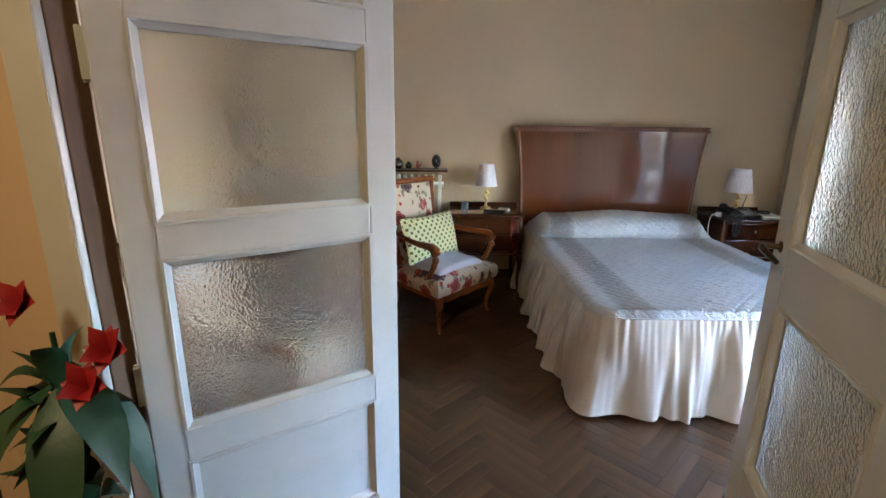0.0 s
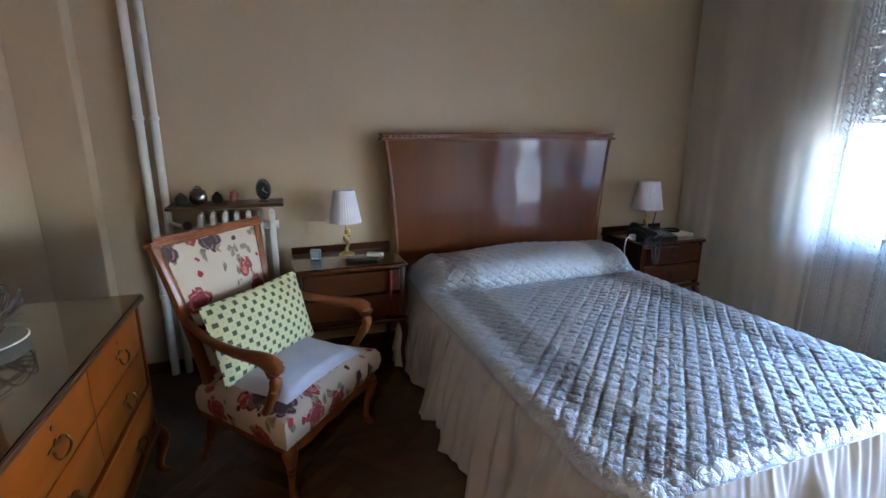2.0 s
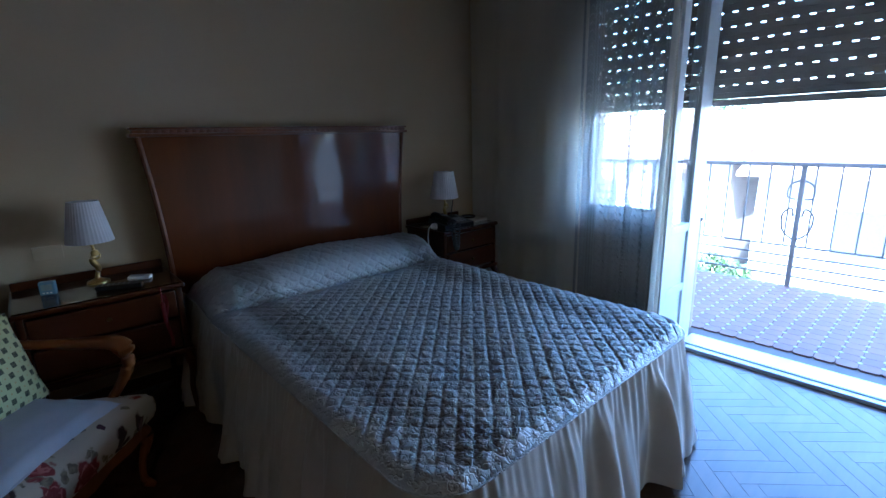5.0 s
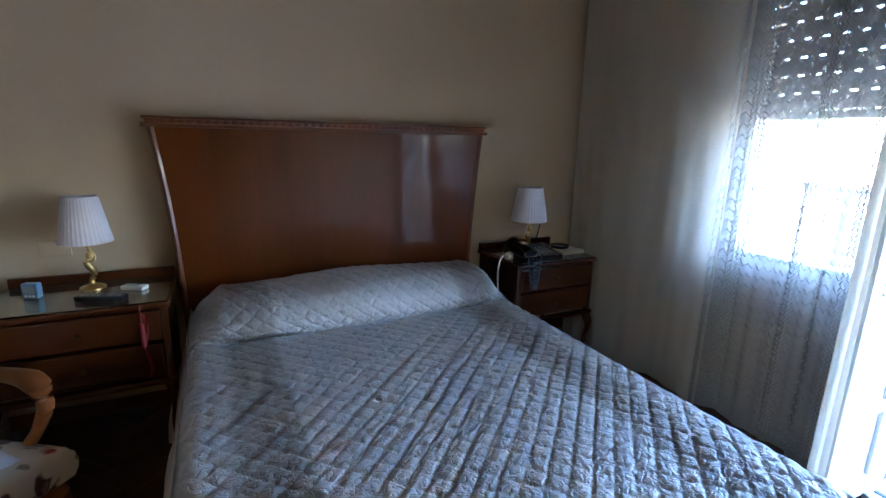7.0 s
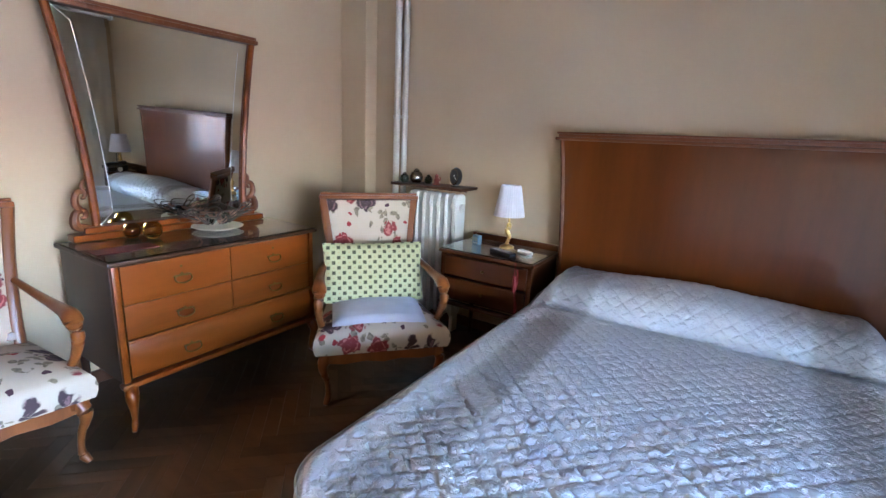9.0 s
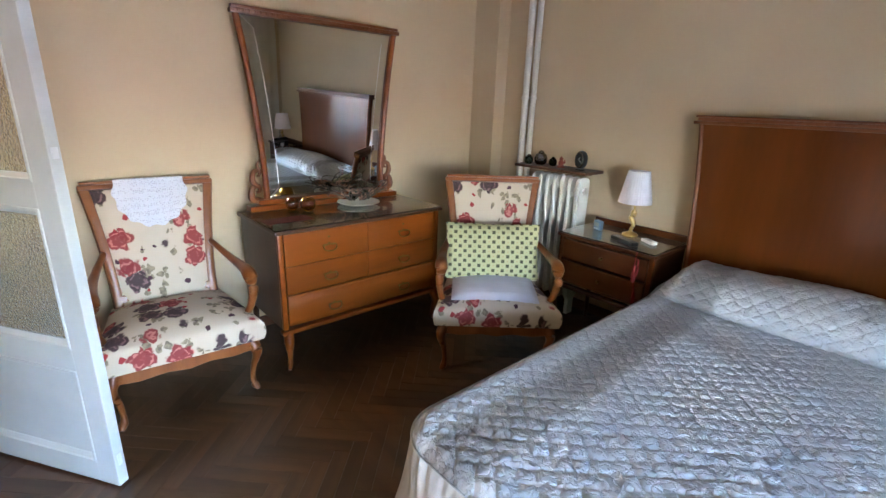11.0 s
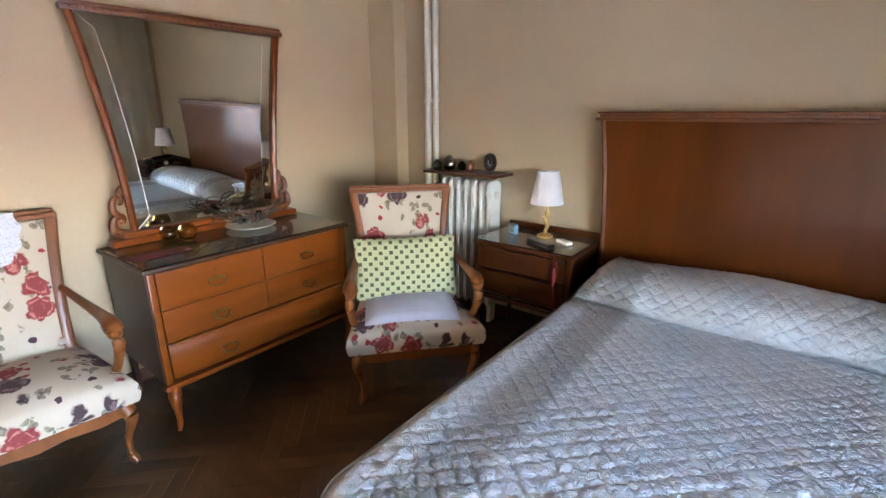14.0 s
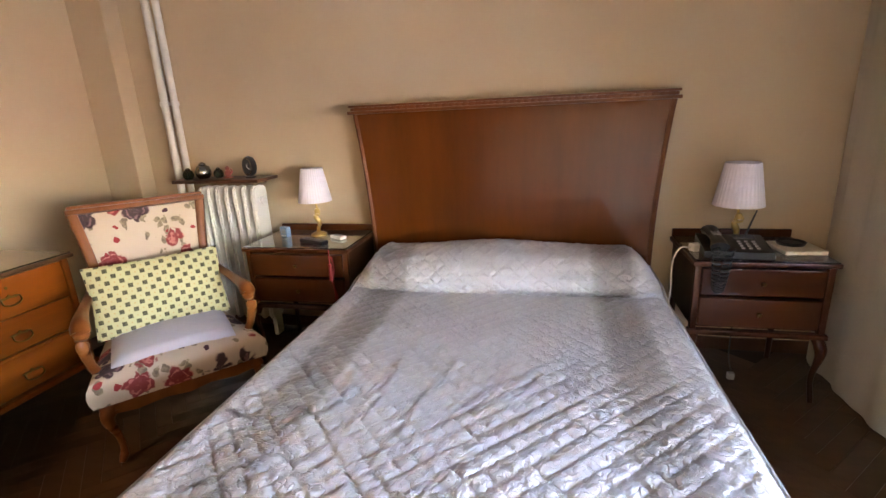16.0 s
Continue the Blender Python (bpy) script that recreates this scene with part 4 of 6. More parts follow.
                if k == 0:
                    p("keyhole", lathe([(0.0, 0.0), (0.007, 0.0), (0.007, 0.002), (0.0, 0.002)], 10, None, Matrix.Translation((xx - 0.001, ys, (a + b) / 2 + 0.045)) @ Matrix.Rotation(radians(90), 4, "Y")), M_DARKBRASS, "dark brass keyhole plate", parent=dr)
    for sy, y in ((-1, y0 + 0.03), (1, y1 - 0.03)):
        cab = [(xf - 0.015, y, 0.232), (xf + 0.012, y + sy * 0.012, 0.17), (xf - 0.006, y + sy * 0.004, 0.09), (xf - 0.01, y + sy * 0.004, 0.04), (xf + 0.014, y + sy * 0.02, 0.011)]
        cabriole([inv @ Vector(q) for q in cab], [0.03, 0.032, 0.02, 0.014, 0.017, 0.011], M_DRESS, d)
        back = [(xb + 0.03, y, 0.252), (xb + 0.03, y, 0.12), (xb + 0.03, y, 0.005)]
        cabriole([inv @ Vector(q) for q in back], [0.024, 0.018, 0.016], M_DRESSDARK, d)
    g = tagged(part("glass_sheet", box(xb + 0.05, xf + 0.012, y0 - 0.012, y1 + 0.012, top + 0.001, top + 0.006, 0.0015), M_GLASSTOP), "clear glass sheet lying on the dresser top", "glass sheet")
    g.visible_shadow = False
    return d


dresser()


def dresser_mirror():
    """Mirror with flaring sides on a low base, standing on the dresser."""
    X, Z0, Z1 = -0.205, 0.822, 1.915
    yc, bw, tw = 3.316, 0.405, 0.505
    m = thing("dresser_mirror", "tall mirror in a carved walnut frame on the dresser", "mirror", pose(X, yc, Z0))
    inv = m.matrix_world.inverted()

    def half(q, inset=0.0):
        k = (q - 0.89) / (1.90 - 0.89)
        return bw + (tw - bw) * max(0, k) ** 1.7 - inset

    def p(name, bm, mat, label="", smooth=False):
        bm.transform(inv)
        return part(name, bm, mat, m, label, smooth)

    zz = [0.885 + (1.885 - 0.885) * k / 20 for k in range(21)]
    out = [(yc - half(q, 0.012), q) for q in zz] + [(yc + half(q, 0.012), q) for q in reversed(zz)]
    p("back_board", prism(out, X - 0.016, X - 0.004, axis="x"), M_DRESSDARK)
    # glass: flat field and a bevelled rim that slopes away
    ins = 0.062
    bmm = bmesh.new()
    outer = [(yc - half(q, 0.018), q) for q in zz] + [(yc + half(q, 0.018), q) for q in reversed(zz)]
    lo, hi = 0.885, 1.885
    inner = []
    for (yy, q) in outer:
        q2 = min(max(q, lo + ins), hi - ins)
        s = -1 if yy < yc else 1
        inner.append((yc + s * (half(q2, 0.018) - ins), q2))
    vo = [bmm.verts.new((X + 0.0000, a, b)) for a, b in outer]
    vi = [bmm.verts.new((X + 0.0012, a, b)) for a, b in inner]
    bmm.faces.new(vi)
    n = len(vo)
    for k in range(n):
        q = (k + 1) % n
        if (vi[k].co - vi[q].co).length < 1e-6:
            bmm.faces.new((vo[k], vo[q], vi[k]))
        else:
            bmm.faces.new((vo[k], vo[q], vi[q], vi[k]))
    bmesh.ops.remove_doubles(bmm, verts=bmm.verts[:], dist=1e-6)
    p("mirror_glass", bmm, M_MIRROR, "bevelled silvered glass")
    # white line laid on as window glint where the bevel meets the field
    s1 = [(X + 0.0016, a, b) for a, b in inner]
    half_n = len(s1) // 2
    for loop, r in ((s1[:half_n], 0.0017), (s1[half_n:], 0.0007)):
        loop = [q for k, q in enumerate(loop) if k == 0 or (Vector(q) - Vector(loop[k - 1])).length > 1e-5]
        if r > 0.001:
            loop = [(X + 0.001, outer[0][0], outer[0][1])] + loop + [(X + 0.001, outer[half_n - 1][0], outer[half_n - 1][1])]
        p("bevel_edge", sweep(loop, r, 5), M_WHITEPL, "white line painted as the glint of the bevel")
    for s in (-1, 1):
        p("side_rail", sweep([(X + 0.006, yc + s * half(q), q) for q in zz], 0.019, 8, up=(1, 0, 0)), M_DRESS, "", True)
    top = box(X - 0.014, X + 0.03, yc - half(1.9) - 0.03, yc + half(1.9) + 0.03, 1.882, 1.908, 0.007)
    box(X - 0.012, X + 0.024, yc - half(1.9) - 0.022, yc + half(1.9) + 0.022, 1.9075, 1.925, 0.006, top)
    for k in range(34):
        y = yc - half(1.9) + k * 2 * half(1.9) / 33
        lathe([(0, -0.004), (0.009, -0.002), (0.010, 0.002), (0.0, 0.005)], 7, top, Matrix.Translation((X + 0.03, y, 1.896)) @ Matrix.Rotation(radians(90), 4, "Y"))
    p("top_rail", top, M_HEADTRIM, "carved top rail", True)
    base = box(X - 0.03, X + 0.05, yc - bw - 0.115, yc + bw + 0.115, Z0, Z0 + 0.034, 0.007)
    box(X - 0.024, X + 0.036, yc - bw - 0.06, yc + bw + 0.06, Z0 + 0.0335, Z0 + 0.064, 0.008, base)
    p("base", base, M_DRESS, "moulded base")
    for s in (-1, 1):
        y = yc + s * (bw + 0.02)
        scr = bmesh.new()
        sweep(spline([(X, y, 0.87), (X, y + s * 0.062, 0.895), (X, y + s * 0.058, 0.955), (X, y + s * 0.022, 0.965), (X, y + s * 0.020, 0.935), (X, y + s * 0.04, 0.93)], 6), [0.02, 0.024, 0.018, 0.014, 0.011, 0.008], 8, scr, up=(1, 0, 0))
        sweep(spline([(X, y + s * 0.03, 0.96), (X, y + s * 0.055, 1.0), (X, y + s * 0.046, 1.05), (X, y + s * 0.014, 1.055), (X, y + s * 0.016, 1.03), (X, y + s * 0.03, 1.026)], 6), [0.016, 0.018, 0.015, 0.012, 0.009, 0.006], 8, scr, up=(1, 0, 0))
        sweep(spline([(X, y + s * 0.01, 1.05), (X, y + s * 0.022, 1.09), (X, y + s * 0.004, 1.12)], 5), [0.013, 0.010, 0.004], 8, scr, up=(1, 0, 0))
        p("scroll", scr, M_HEADTRIM, "carved scroll bracket", True)
    m.matrix_world = pose(X, yc, Z0 + 0.002, 0, 1.3, 0)


dresser_mirror()


def nightstand(x0, x1, yf, top, label, tassel):
    yb = YB - 0.06
    xc = (x0 + x1) / 2
    n = thing("nightstand", label, "nightstand", pose(xc, yf, 0), group="nightstands beside the bed")
    inv = n.matrix_world.inverted()

    def p(name, bm, mat, lab="", smooth=False, parent=n):
        bm.transform(inv)
        return part(name, bm, mat, parent, lab, smooth)

    lo = top - 0.36
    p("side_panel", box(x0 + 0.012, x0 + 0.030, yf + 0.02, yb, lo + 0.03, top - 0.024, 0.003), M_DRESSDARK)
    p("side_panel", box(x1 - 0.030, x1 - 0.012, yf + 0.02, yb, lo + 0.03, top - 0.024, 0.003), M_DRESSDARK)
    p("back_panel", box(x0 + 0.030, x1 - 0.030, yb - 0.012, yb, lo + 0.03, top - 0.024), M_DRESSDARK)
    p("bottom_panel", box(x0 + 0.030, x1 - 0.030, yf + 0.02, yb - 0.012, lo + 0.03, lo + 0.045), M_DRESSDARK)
    for x in (x0 + 0.004, x1 - 0.034):
        p("corner_post", box(x, x + 0.03, yf + 0.004, yf + 0.034, lo, top - 0.024, 0.007), M_NIGHT, "", True)
    p("top_board", box(x0 - 0.008, x1 + 0.008, yf - 0.012, yb, top - 0.023, top, 0.007), M_NIGHT)
    gal = box(x0, x1, yb - 0.018, yb, top + 0.0005, top + 0.045, 0.006)
    p("gallery", gal, M_NIGHT, "low rail along the back of the top")
    p("apron", box(x0 - 0.006, x1 + 0.006, yf - 0.008, yf + 0.03, lo - 0.004, lo + 0.022, 0.007), M_NIGHT)
    for a, b in ((top - 0.165, top - 0.036), (top - 0.318, top - 0.180)):
        d = p("drawer", box(x0 + 0.036, x1 - 0.036, yf + 0.001, yf + 0.03, a, b, 0.006), M_NIGHT, "walnut drawer front")
        kb = lathe([(0.0, 0.0), (0.006, 0.0), (0.005, 0.01), (0.011, 0.016), (0.009, 0.022), (0.0, 0.024)], 10, None, Matrix.Translation((xc, yf + 0.001, (a + b) / 2)) @ Matrix.Rotation(radians(90), 4, "X"))
        p("knob", kb, M_DARKBRASS, "dark brass knob", True, d)
    for s, x in ((-1, x0 + 0.03), (1, x1 - 0.03)):
        cabriole([inv @ Vector(q) for q in ((x, yf + 0.02, lo + 0.006), (x + s * 0.018, yf - 0.004, lo - 0.07), (x + s * 0.004, yf + 0.01, lo - 0.2), (x + s * 0.012, yf - 0.006, 0.010))], [0.024, 0.026, 0.015, 0.012, 0.012], M_NIGHT, n)
        cabriole([inv @ Vector(q) for q in ((x, yb - 0.03, lo + 0.04), (x, yb - 0.03, 0.2), (x, yb - 0.03, 0.005))], [0.02, 0.015, 0.013], M_NIGHT, n)
    g = tagged(part("glass_sheet", box(x0 + 0.002, x1 - 0.002, yf - 0.006, yb - 0.02, top + 0.001, top + 0.006, 0.0015), M_GLASSTOP), "clear glass sheet lying on the nightstand top", "glass sheet")
    g.visible_shadow = False
    if tassel:
        t = thing("tassel", "red thread tassel hanging at the nightstand edge", "tassel", pose(x1 - 0.10, yf - 0.017, top - 0.02))
        part("cord", sweep([(0, 0.006, 0.02), (0, 0, 0.0), (0, 0, -0.06)], 0.0035, 6), M_RED, t, "", True)
        part("ribbon", sheet(4, 24, lambda u, v: Vector((0.012 + 0.015 * (u - 0.5) + 0.006 * math.sin(v * 9), 0.004 + 0.004 * math.sin(v * 13 + u * 3), -0.02 - 0.27 * v))), M_RED, t, "long red ribbon end", recalc=False)
        part("fringe", lathe([(0.0, -0.055), (0.010, -0.06), (0.010, -0.085), (0.011, -0.155), (0.0, -0.16)], 10), M_RED, t, "", True)
    return n


nightstand(0.895, 1.525, 4.368, 0.708, "brown walnut nightstand with two drawers beside the radiator", True)
nightstand(3.245, 3.815, 4.345, 0.690, "brown walnut nightstand with two drawers beside the curtain", False)


def table_lamp(x, y, z0, z_top, r0, r1, hs, label):
    L = thing("table_lamp", label, "lamp", pose(x, y, z0), group="bedside lamps")
    zb = z_top - hs - z0
    prof = [(0.0, 0.0), (0.048, 0.0), (0.048, 0.008), (0.036, 0.014), (0.014, 0.022), (0.010, 0.03), (0.010, 0.04)]
    part("base", lathe(prof, 20), M_BRASS, L, "turned brass foot", True)
    stem = bmesh.new()
    sweep(spline([(0, 0, 0.035), (0.010, 0.004, 0.075), (-0.008, -0.004, 0.115), (0.006, 0, 0.15), (0, 0, zb)], 5), [0.010, 0.013, 0.016, 0.012, 0.007, 0.006], 10, stem)
    lathe([(0.0, 0.14), (0.016, 0.146), (0.019, 0.158), (0.012, 0.172), (0.0, 0.176)], 12, stem, Matrix.Translation((0.008, -0.006, -0.008)))
    sweep(spline([(0.0, -0.006, 0.12), (0.024, -0.014, 0.13), (0.022, -0.012, 0.155)], 4), [0.006, 0.005, 0.003], 6, stem)
    part("stem", stem, M_BRASS, L, "brass figure stem", True)
    part("lampholder", lathe([(0.0, zb - 0.004), (0.012, zb), (0.012, zb + 0.05), (0.0, zb + 0.052)], 12), M_BRASS, L, "", True)
    h = hs
    sh = bmesh.new()
    seg = 72
    for a, b in (((r0, zb), (r1, zb + h)),):
        r_out = [[Vector(((q + (0.0016 if k % 2 else 0)) * math.cos(2 * math.pi * k / seg), (q + (0.0016 if k % 2 else 0)) * math.sin(2 * math.pi * k / seg), zq)) for k in range(seg)] for q, zq in (a, b)]
        r_in = [[Vector(((q - 0.003) * math.cos(2 * math.pi * k / seg), (q - 0.003) * math.sin(2 * math.pi * k / seg), zq)) for k in range(seg)] for q, zq in (b, a)]
        rings = [[sh.verts.new(q) for q in ring] for ring in r_out + r_in]
        for k in range(4):
            p, q = rings[k], rings[(k + 1) % 4]
            for i in range(seg):
                sh.faces.new((p[i], p[(i + 1) % seg], q[(i + 1) % seg], q[i]))
    part("shade", sh, M_SHADE, L, "white pleated fabric shade")
    ring = bmesh.new()
    for k in range(3):
        a = 2 * math.pi * k / 3
        sweep([(0.010 * math.cos(a), 0.010 * math.sin(a), zb + 0.045), ((r1 - 0.004) * math.cos(a), (r1 - 0.004) * math.sin(a), zb + h - 0.01)], 0.0016, 5, ring)
    part("shade_carrier", ring, M_BRASS, L)
    part("bulb", lathe([(0.0, zb + 0.05), (0.012, zb + 0.055), (0.024, zb + 0.09), (0.018, zb + 0.115), (0.0, zb + 0.122)], 14), M_WHITEPL, L, "", True)
    return L


M_SHADE = surface("white_lampshade", (0.58, 0.54, 0.58), (0.66, 0.62, 0.65), 0.85, 12, 160, 0.1)
table_lamp(1.222, 4.655, 0.7142, 1.117, 0.098, 0.062, 0.195, "brass table lamp with a white pleated shade on the nightstand")
table_lamp(3.478, 4.59, 0.6962, 1.104, 0.110, 0.074, 0.203, "table lamp with a large white pleated shade behind the telephone")


# ---- armchairs ----
def armchair(name_label, at):
    """Open armchair that faces +y: flared upholstered back, scrolled arms, cabriole legs."""
    c = thing("armchair", name_label, "armchair", at, group="upholstered armchairs")
    tilt = Matrix.Translation((0, -0.215, 0.40)) @ Matrix.Rotation(radians(13.5), 4, "X")
    BH = 0.622

    def bw(v):
        return 0.220 + 0.058 * v ** 1.8

    for s in (-1, 1):
        st = sweep([tilt @ Vector((s * bw(k / 10), 0, BH * k / 10)) for k in range(11)], 0.026, 8, flat=0.85)
        part("back_stile", st, M_CHAIR, c, "", True)
    topr = box(-0.302, 0.302, -0.026, 0.026, BH - 0.005, BH + 0.020, 0.007)
    box(-0.293, 0.293, -0.020, 0.032, BH + 0.0195, BH + 0.036, 0.006, topr)
    topr.transform(tilt)
    part("top_rail", topr, M_CHAIR, c, "moulded top rail")
    low = box(-0.215, 0.215, -0.018, 0.018, 0.035, 0.075, 0.006)
    low.transform(tilt)
    part("back_rail", low, M_CHAIR, c)

    def pad(side):
        def f(u, v):
            w = bw(0.02 + 0.96 * v) - 0.010
            e = math.sin(u * math.pi) ** 0.45 * math.sin(v * math.pi) ** 0.45
            return tilt @ Vector(((2 * u - 1) * w, side * (0.008 + 0.028 * e), -0.05 + (BH + 0.042) * v))
        return f

    bm = sheet(16, 18, pad(1))
    sheet(16, 18, pad(-1), bm)
    bmesh.ops.remove_doubles(bm, verts=bm.verts[:], dist=0.004)
    part("backrest", bm, M_FLORAL, c, "floral upholstered back", True)
    # seat frame and cushion
    def seat_half(v):
        return 0.262 + 0.082 * v

    fr = prism([(-0.255, -0.255), (0.255, -0.255), (0.328, 0.262), (0.26, 0.279), (0, 0.285), (-0.26, 0.279), (-0.328, 0.262)], 0.262, 0.298, axis="z")
    part("seat_frame", fr, M_CHAIR, c)
    ap = prism([(-0.30, 0.264), (0.30, 0.264), (0.30, 0.252), (0.2, 0.240), (0.09, 0.250), (0, 0.237), (-0.09, 0.250), (-0.2, 0.240), (-0.30, 0.252)], 0.257, 0.279)
    part("front_apron", ap, M_CHAIR, c, "scalloped front apron")

    def seat(u, v):
        """Loft of the upholstered seat, side border and domed top in one."""
        uu = 2 * u - 1
        ux = max(-1, min(1, uu * 1.22))
        vy = max(0, min(1, (v - 0.09) * 1.22))
        hang = max(abs(uu) * 1.22 - 1, 0) / 0.22
        hangv = max(v * 1.22 - 0.1098 - 1, 0.1098 - v * 1.22, 0) / 0.11
        hh = min(1, max(hang, hangv))
        dome = 0.050 * (1 - abs(ux) ** 2.6) * (1 - abs(2 * vy - 1) ** 2.6)
        zz = 0.415 + dome - 0.012 * max(abs(ux), abs(2 * vy - 1)) ** 6
        zz = zz * (1 - hh) + 0.297 * hh
        bulge = 1.0 + 0.035 * math.sin(min(1, hh) * math.pi)
        return Vector((ux * seat_half(vy) * bulge, -0.25 + 0.536 * vy + (0.012 * math.sin(hh * math.pi) if vy > 0.9 else 0), zz))

    part("seat", sheet(40, 40, seat), M_FLORAL, c, "floral upholstered seat", True)
    for s in (-1, 1):
        arm = sweep(spline([tilt @ Vector((s * 0.245, 0.01, 0.30)), (s * 0.285, -0.12, 0.655), (s * 0.310, 0.05, 0.640), (s * 0.318, 0.19, 0.640), (s * 0.318, 0.245, 0.618), (s * 0.318, 0.235, 0.588)], 7), [0.013, 0.016, 0.019, 0.024, 0.031, 0.029, 0.016], 10, flat=1.15)
        part("armrest", arm, M_CHAIR, c, "scrolled wooden arm", True)
        sup = sweep(spline([(s * 0.318, 0.205, 0.625), (s * 0.325, 0.245, 0.56), (s * 0.318, 0.20, 0.46), (s * 0.305, 0.165, 0.40), (s * 0.296, 0.165, 0.33)], 6), [0.020, 0.024, 0.018, 0.019, 0.022], 10)
        part("arm_support", sup, M_CHAIR, c, "", True)
        fl = spline([(s * 0.288, 0.246, 0.29), (s * 0.308, 0.266, 0.225), (s * 0.288, 0.246, 0.13), (s * 0.284, 0.244, 0.05), (s * 0.300, 0.268, 0.012)], 6)
        part("leg", sweep(fl, [0.030, 0.031, 0.020, 0.014, 0.013, 0.019, 0.012], 10), M_CHAIR, c, "", True)
        bl = spline([(s * 0.215, -0.235, 0.40), (s * 0.215, -0.235, 0.28), (s * 0.220, -0.26, 0.13), (s * 0.225, -0.31, 0.006)], 6)
        part("leg", sweep(bl, [0.022, 0.022, 0.018, 0.016], 8), M_CHAIR, c, "", True)
    return c


chair_a = armchair("wooden armchair in red and plum floral fabric beside the nightstand", pose(0.815, 3.85, 0, 0, 0, -130.9))
chair_b = copy_thing(chair_a, pose(0.075, 2.298, 0, 0, 0, -94.6))
chair_b["label"] = "wooden armchair in red and plum floral fabric beside the door"

ca = chair_a.matrix_world


def soft_pad(name, w, h, t, mat, label, category, m, plump=0.5, n=22):
    """A stuffed cushion in the x-z plane with pinched corners."""
    def face(side):
        def f(u, v):
            a, b = 2 * u - 1, 2 * v - 1
            e = (max(0, 1 - abs(a) ** 2.6) * max(0, 1 - abs(b) ** 2.6)) ** plump
            pinch = 1 - 0.05 * (1 - abs(a * b)) * (abs(a) ** 4 + abs(b) ** 4)
            wv = 0.006 * noise.noise(Vector((a * 2, b * 2, side)))
            return Vector((a * w / 2 * pinch, side * (t / 2 * e + wv * e), b * h / 2 * pinch))
        return f
    bm = sheet(n, n, face(1))
    sheet(n, n, face(-1), bm)
    bmesh.ops.remove_doubles(bm, verts=bm.verts[:], dist=0.0015)
    ob = part(name, bm, mat, None, "", True)
    ob.matrix_world = m
    return tagged(ob, label, category)


soft_pad("cushion", 0.575, 0.345, 0.12, M_SQUARES, "pale yellow cushion with dark green squares leaning on the armchair back", "cushion",
         ca @ Matrix.Translation((0.005, -0.092, 0.618)) @ Matrix.Rotation(radians(16), 4, "X"))


def folded_cloth():
    def f(side):
        def g(u, v):
            a, b = 2 * u - 1, 2 * v - 1
            e = (max(0, 1 - abs(a) ** 8) * max(0, 1 - abs(b) ** 8)) ** 0.4
            x, y = a * 0.245, b * 0.168
            dome = 0.050 * (1 - min(1, abs(x / 0.29)) ** 2.6) * (1 - min(1, abs((y + 0.055) / 0.268)) ** 2.6)
            wr = 0.006 * noise.noise(Vector((a * 2.2, b * 2.0, 5)))
            rim = 0.004 * math.exp(-((max(abs(a), abs(b)) - 0.80) / 0.05) ** 2)
            return Vector((x, y + 0.073, 0.419 + dome * 1.02 + (0.019 * e + wr + rim * 1.3 if side > 0 else 0.002)))
        return g
    bm = sheet(30, 26, f(1))
    sheet(30, 26, f(-1), bm)
    bmesh.ops.remove_doubles(bm, verts=bm.verts[:], dist=0.003)
    ob = part("folded_cloth", bm, M_FOLDED, None, "", True)
    ob.matrix_world = ca @ Matrix.Rotation(radians(-3), 4, "Z")
    tagged(ob, "white folded cotton cloth lying on the armchair seat", "cloth")


folded_cloth()


def doily():
    """Round crocheted doily hung over the top rail of the armchair."""
    tilt = Matrix.Translation((0, -0.215, 0.40)) @ Matrix.Rotation(radians(13.5), 4, "X")
    bm = bmesh.new()
    R = 0.165

    def drape(x, d):
        """d: way from the rail's top edge, forwards positive."""
        if d > 0.03:
            return tilt @ Vector((x, 0.040, 0.622 + 0.040 - (d - 0.03)))
        if d < -0.03:
            return tilt @ Vector((x, -0.031, 0.622 + 0.040 + (d + 0.03)))
        return tilt @ Vector((x, 0.0045 + d * 1.18, 0.6625))

    rings = []
    for k in range(1, 15):
        r = R * k / 14
        ring = []
        for q in range(112):
            a = 2 * math.pi * q / 112
            rr = r * (1 + (0.035 * math.cos(14 * a) if k == 14 else 0))
            ring.append(bm.verts.new(drape(rr * math.cos(a), 0.10 + rr * math.sin(a) * 1.1)))
        rings.append(ring)
    c = bm.verts.new(drape(0, 0.10))
    for q in range(112):
        bm.faces.new((c, rings[0][q], rings[0][(q + 1) % 112]))
    for k in range(13):
        for q in range(112):
            bm.faces.new((rings[k][q], rings[k + 1][q], rings[k + 1][(q + 1) % 112], rings[k][(q + 1) % 112]))
    ob = part("doily", bm, M_DOILY, None, "", True)
    ob.matrix_world = chair_b.matrix_world
    tagged(ob, "white crocheted doily hung over the armchair top rail", "doily")


bpy.context.view_layer.update()
doily()


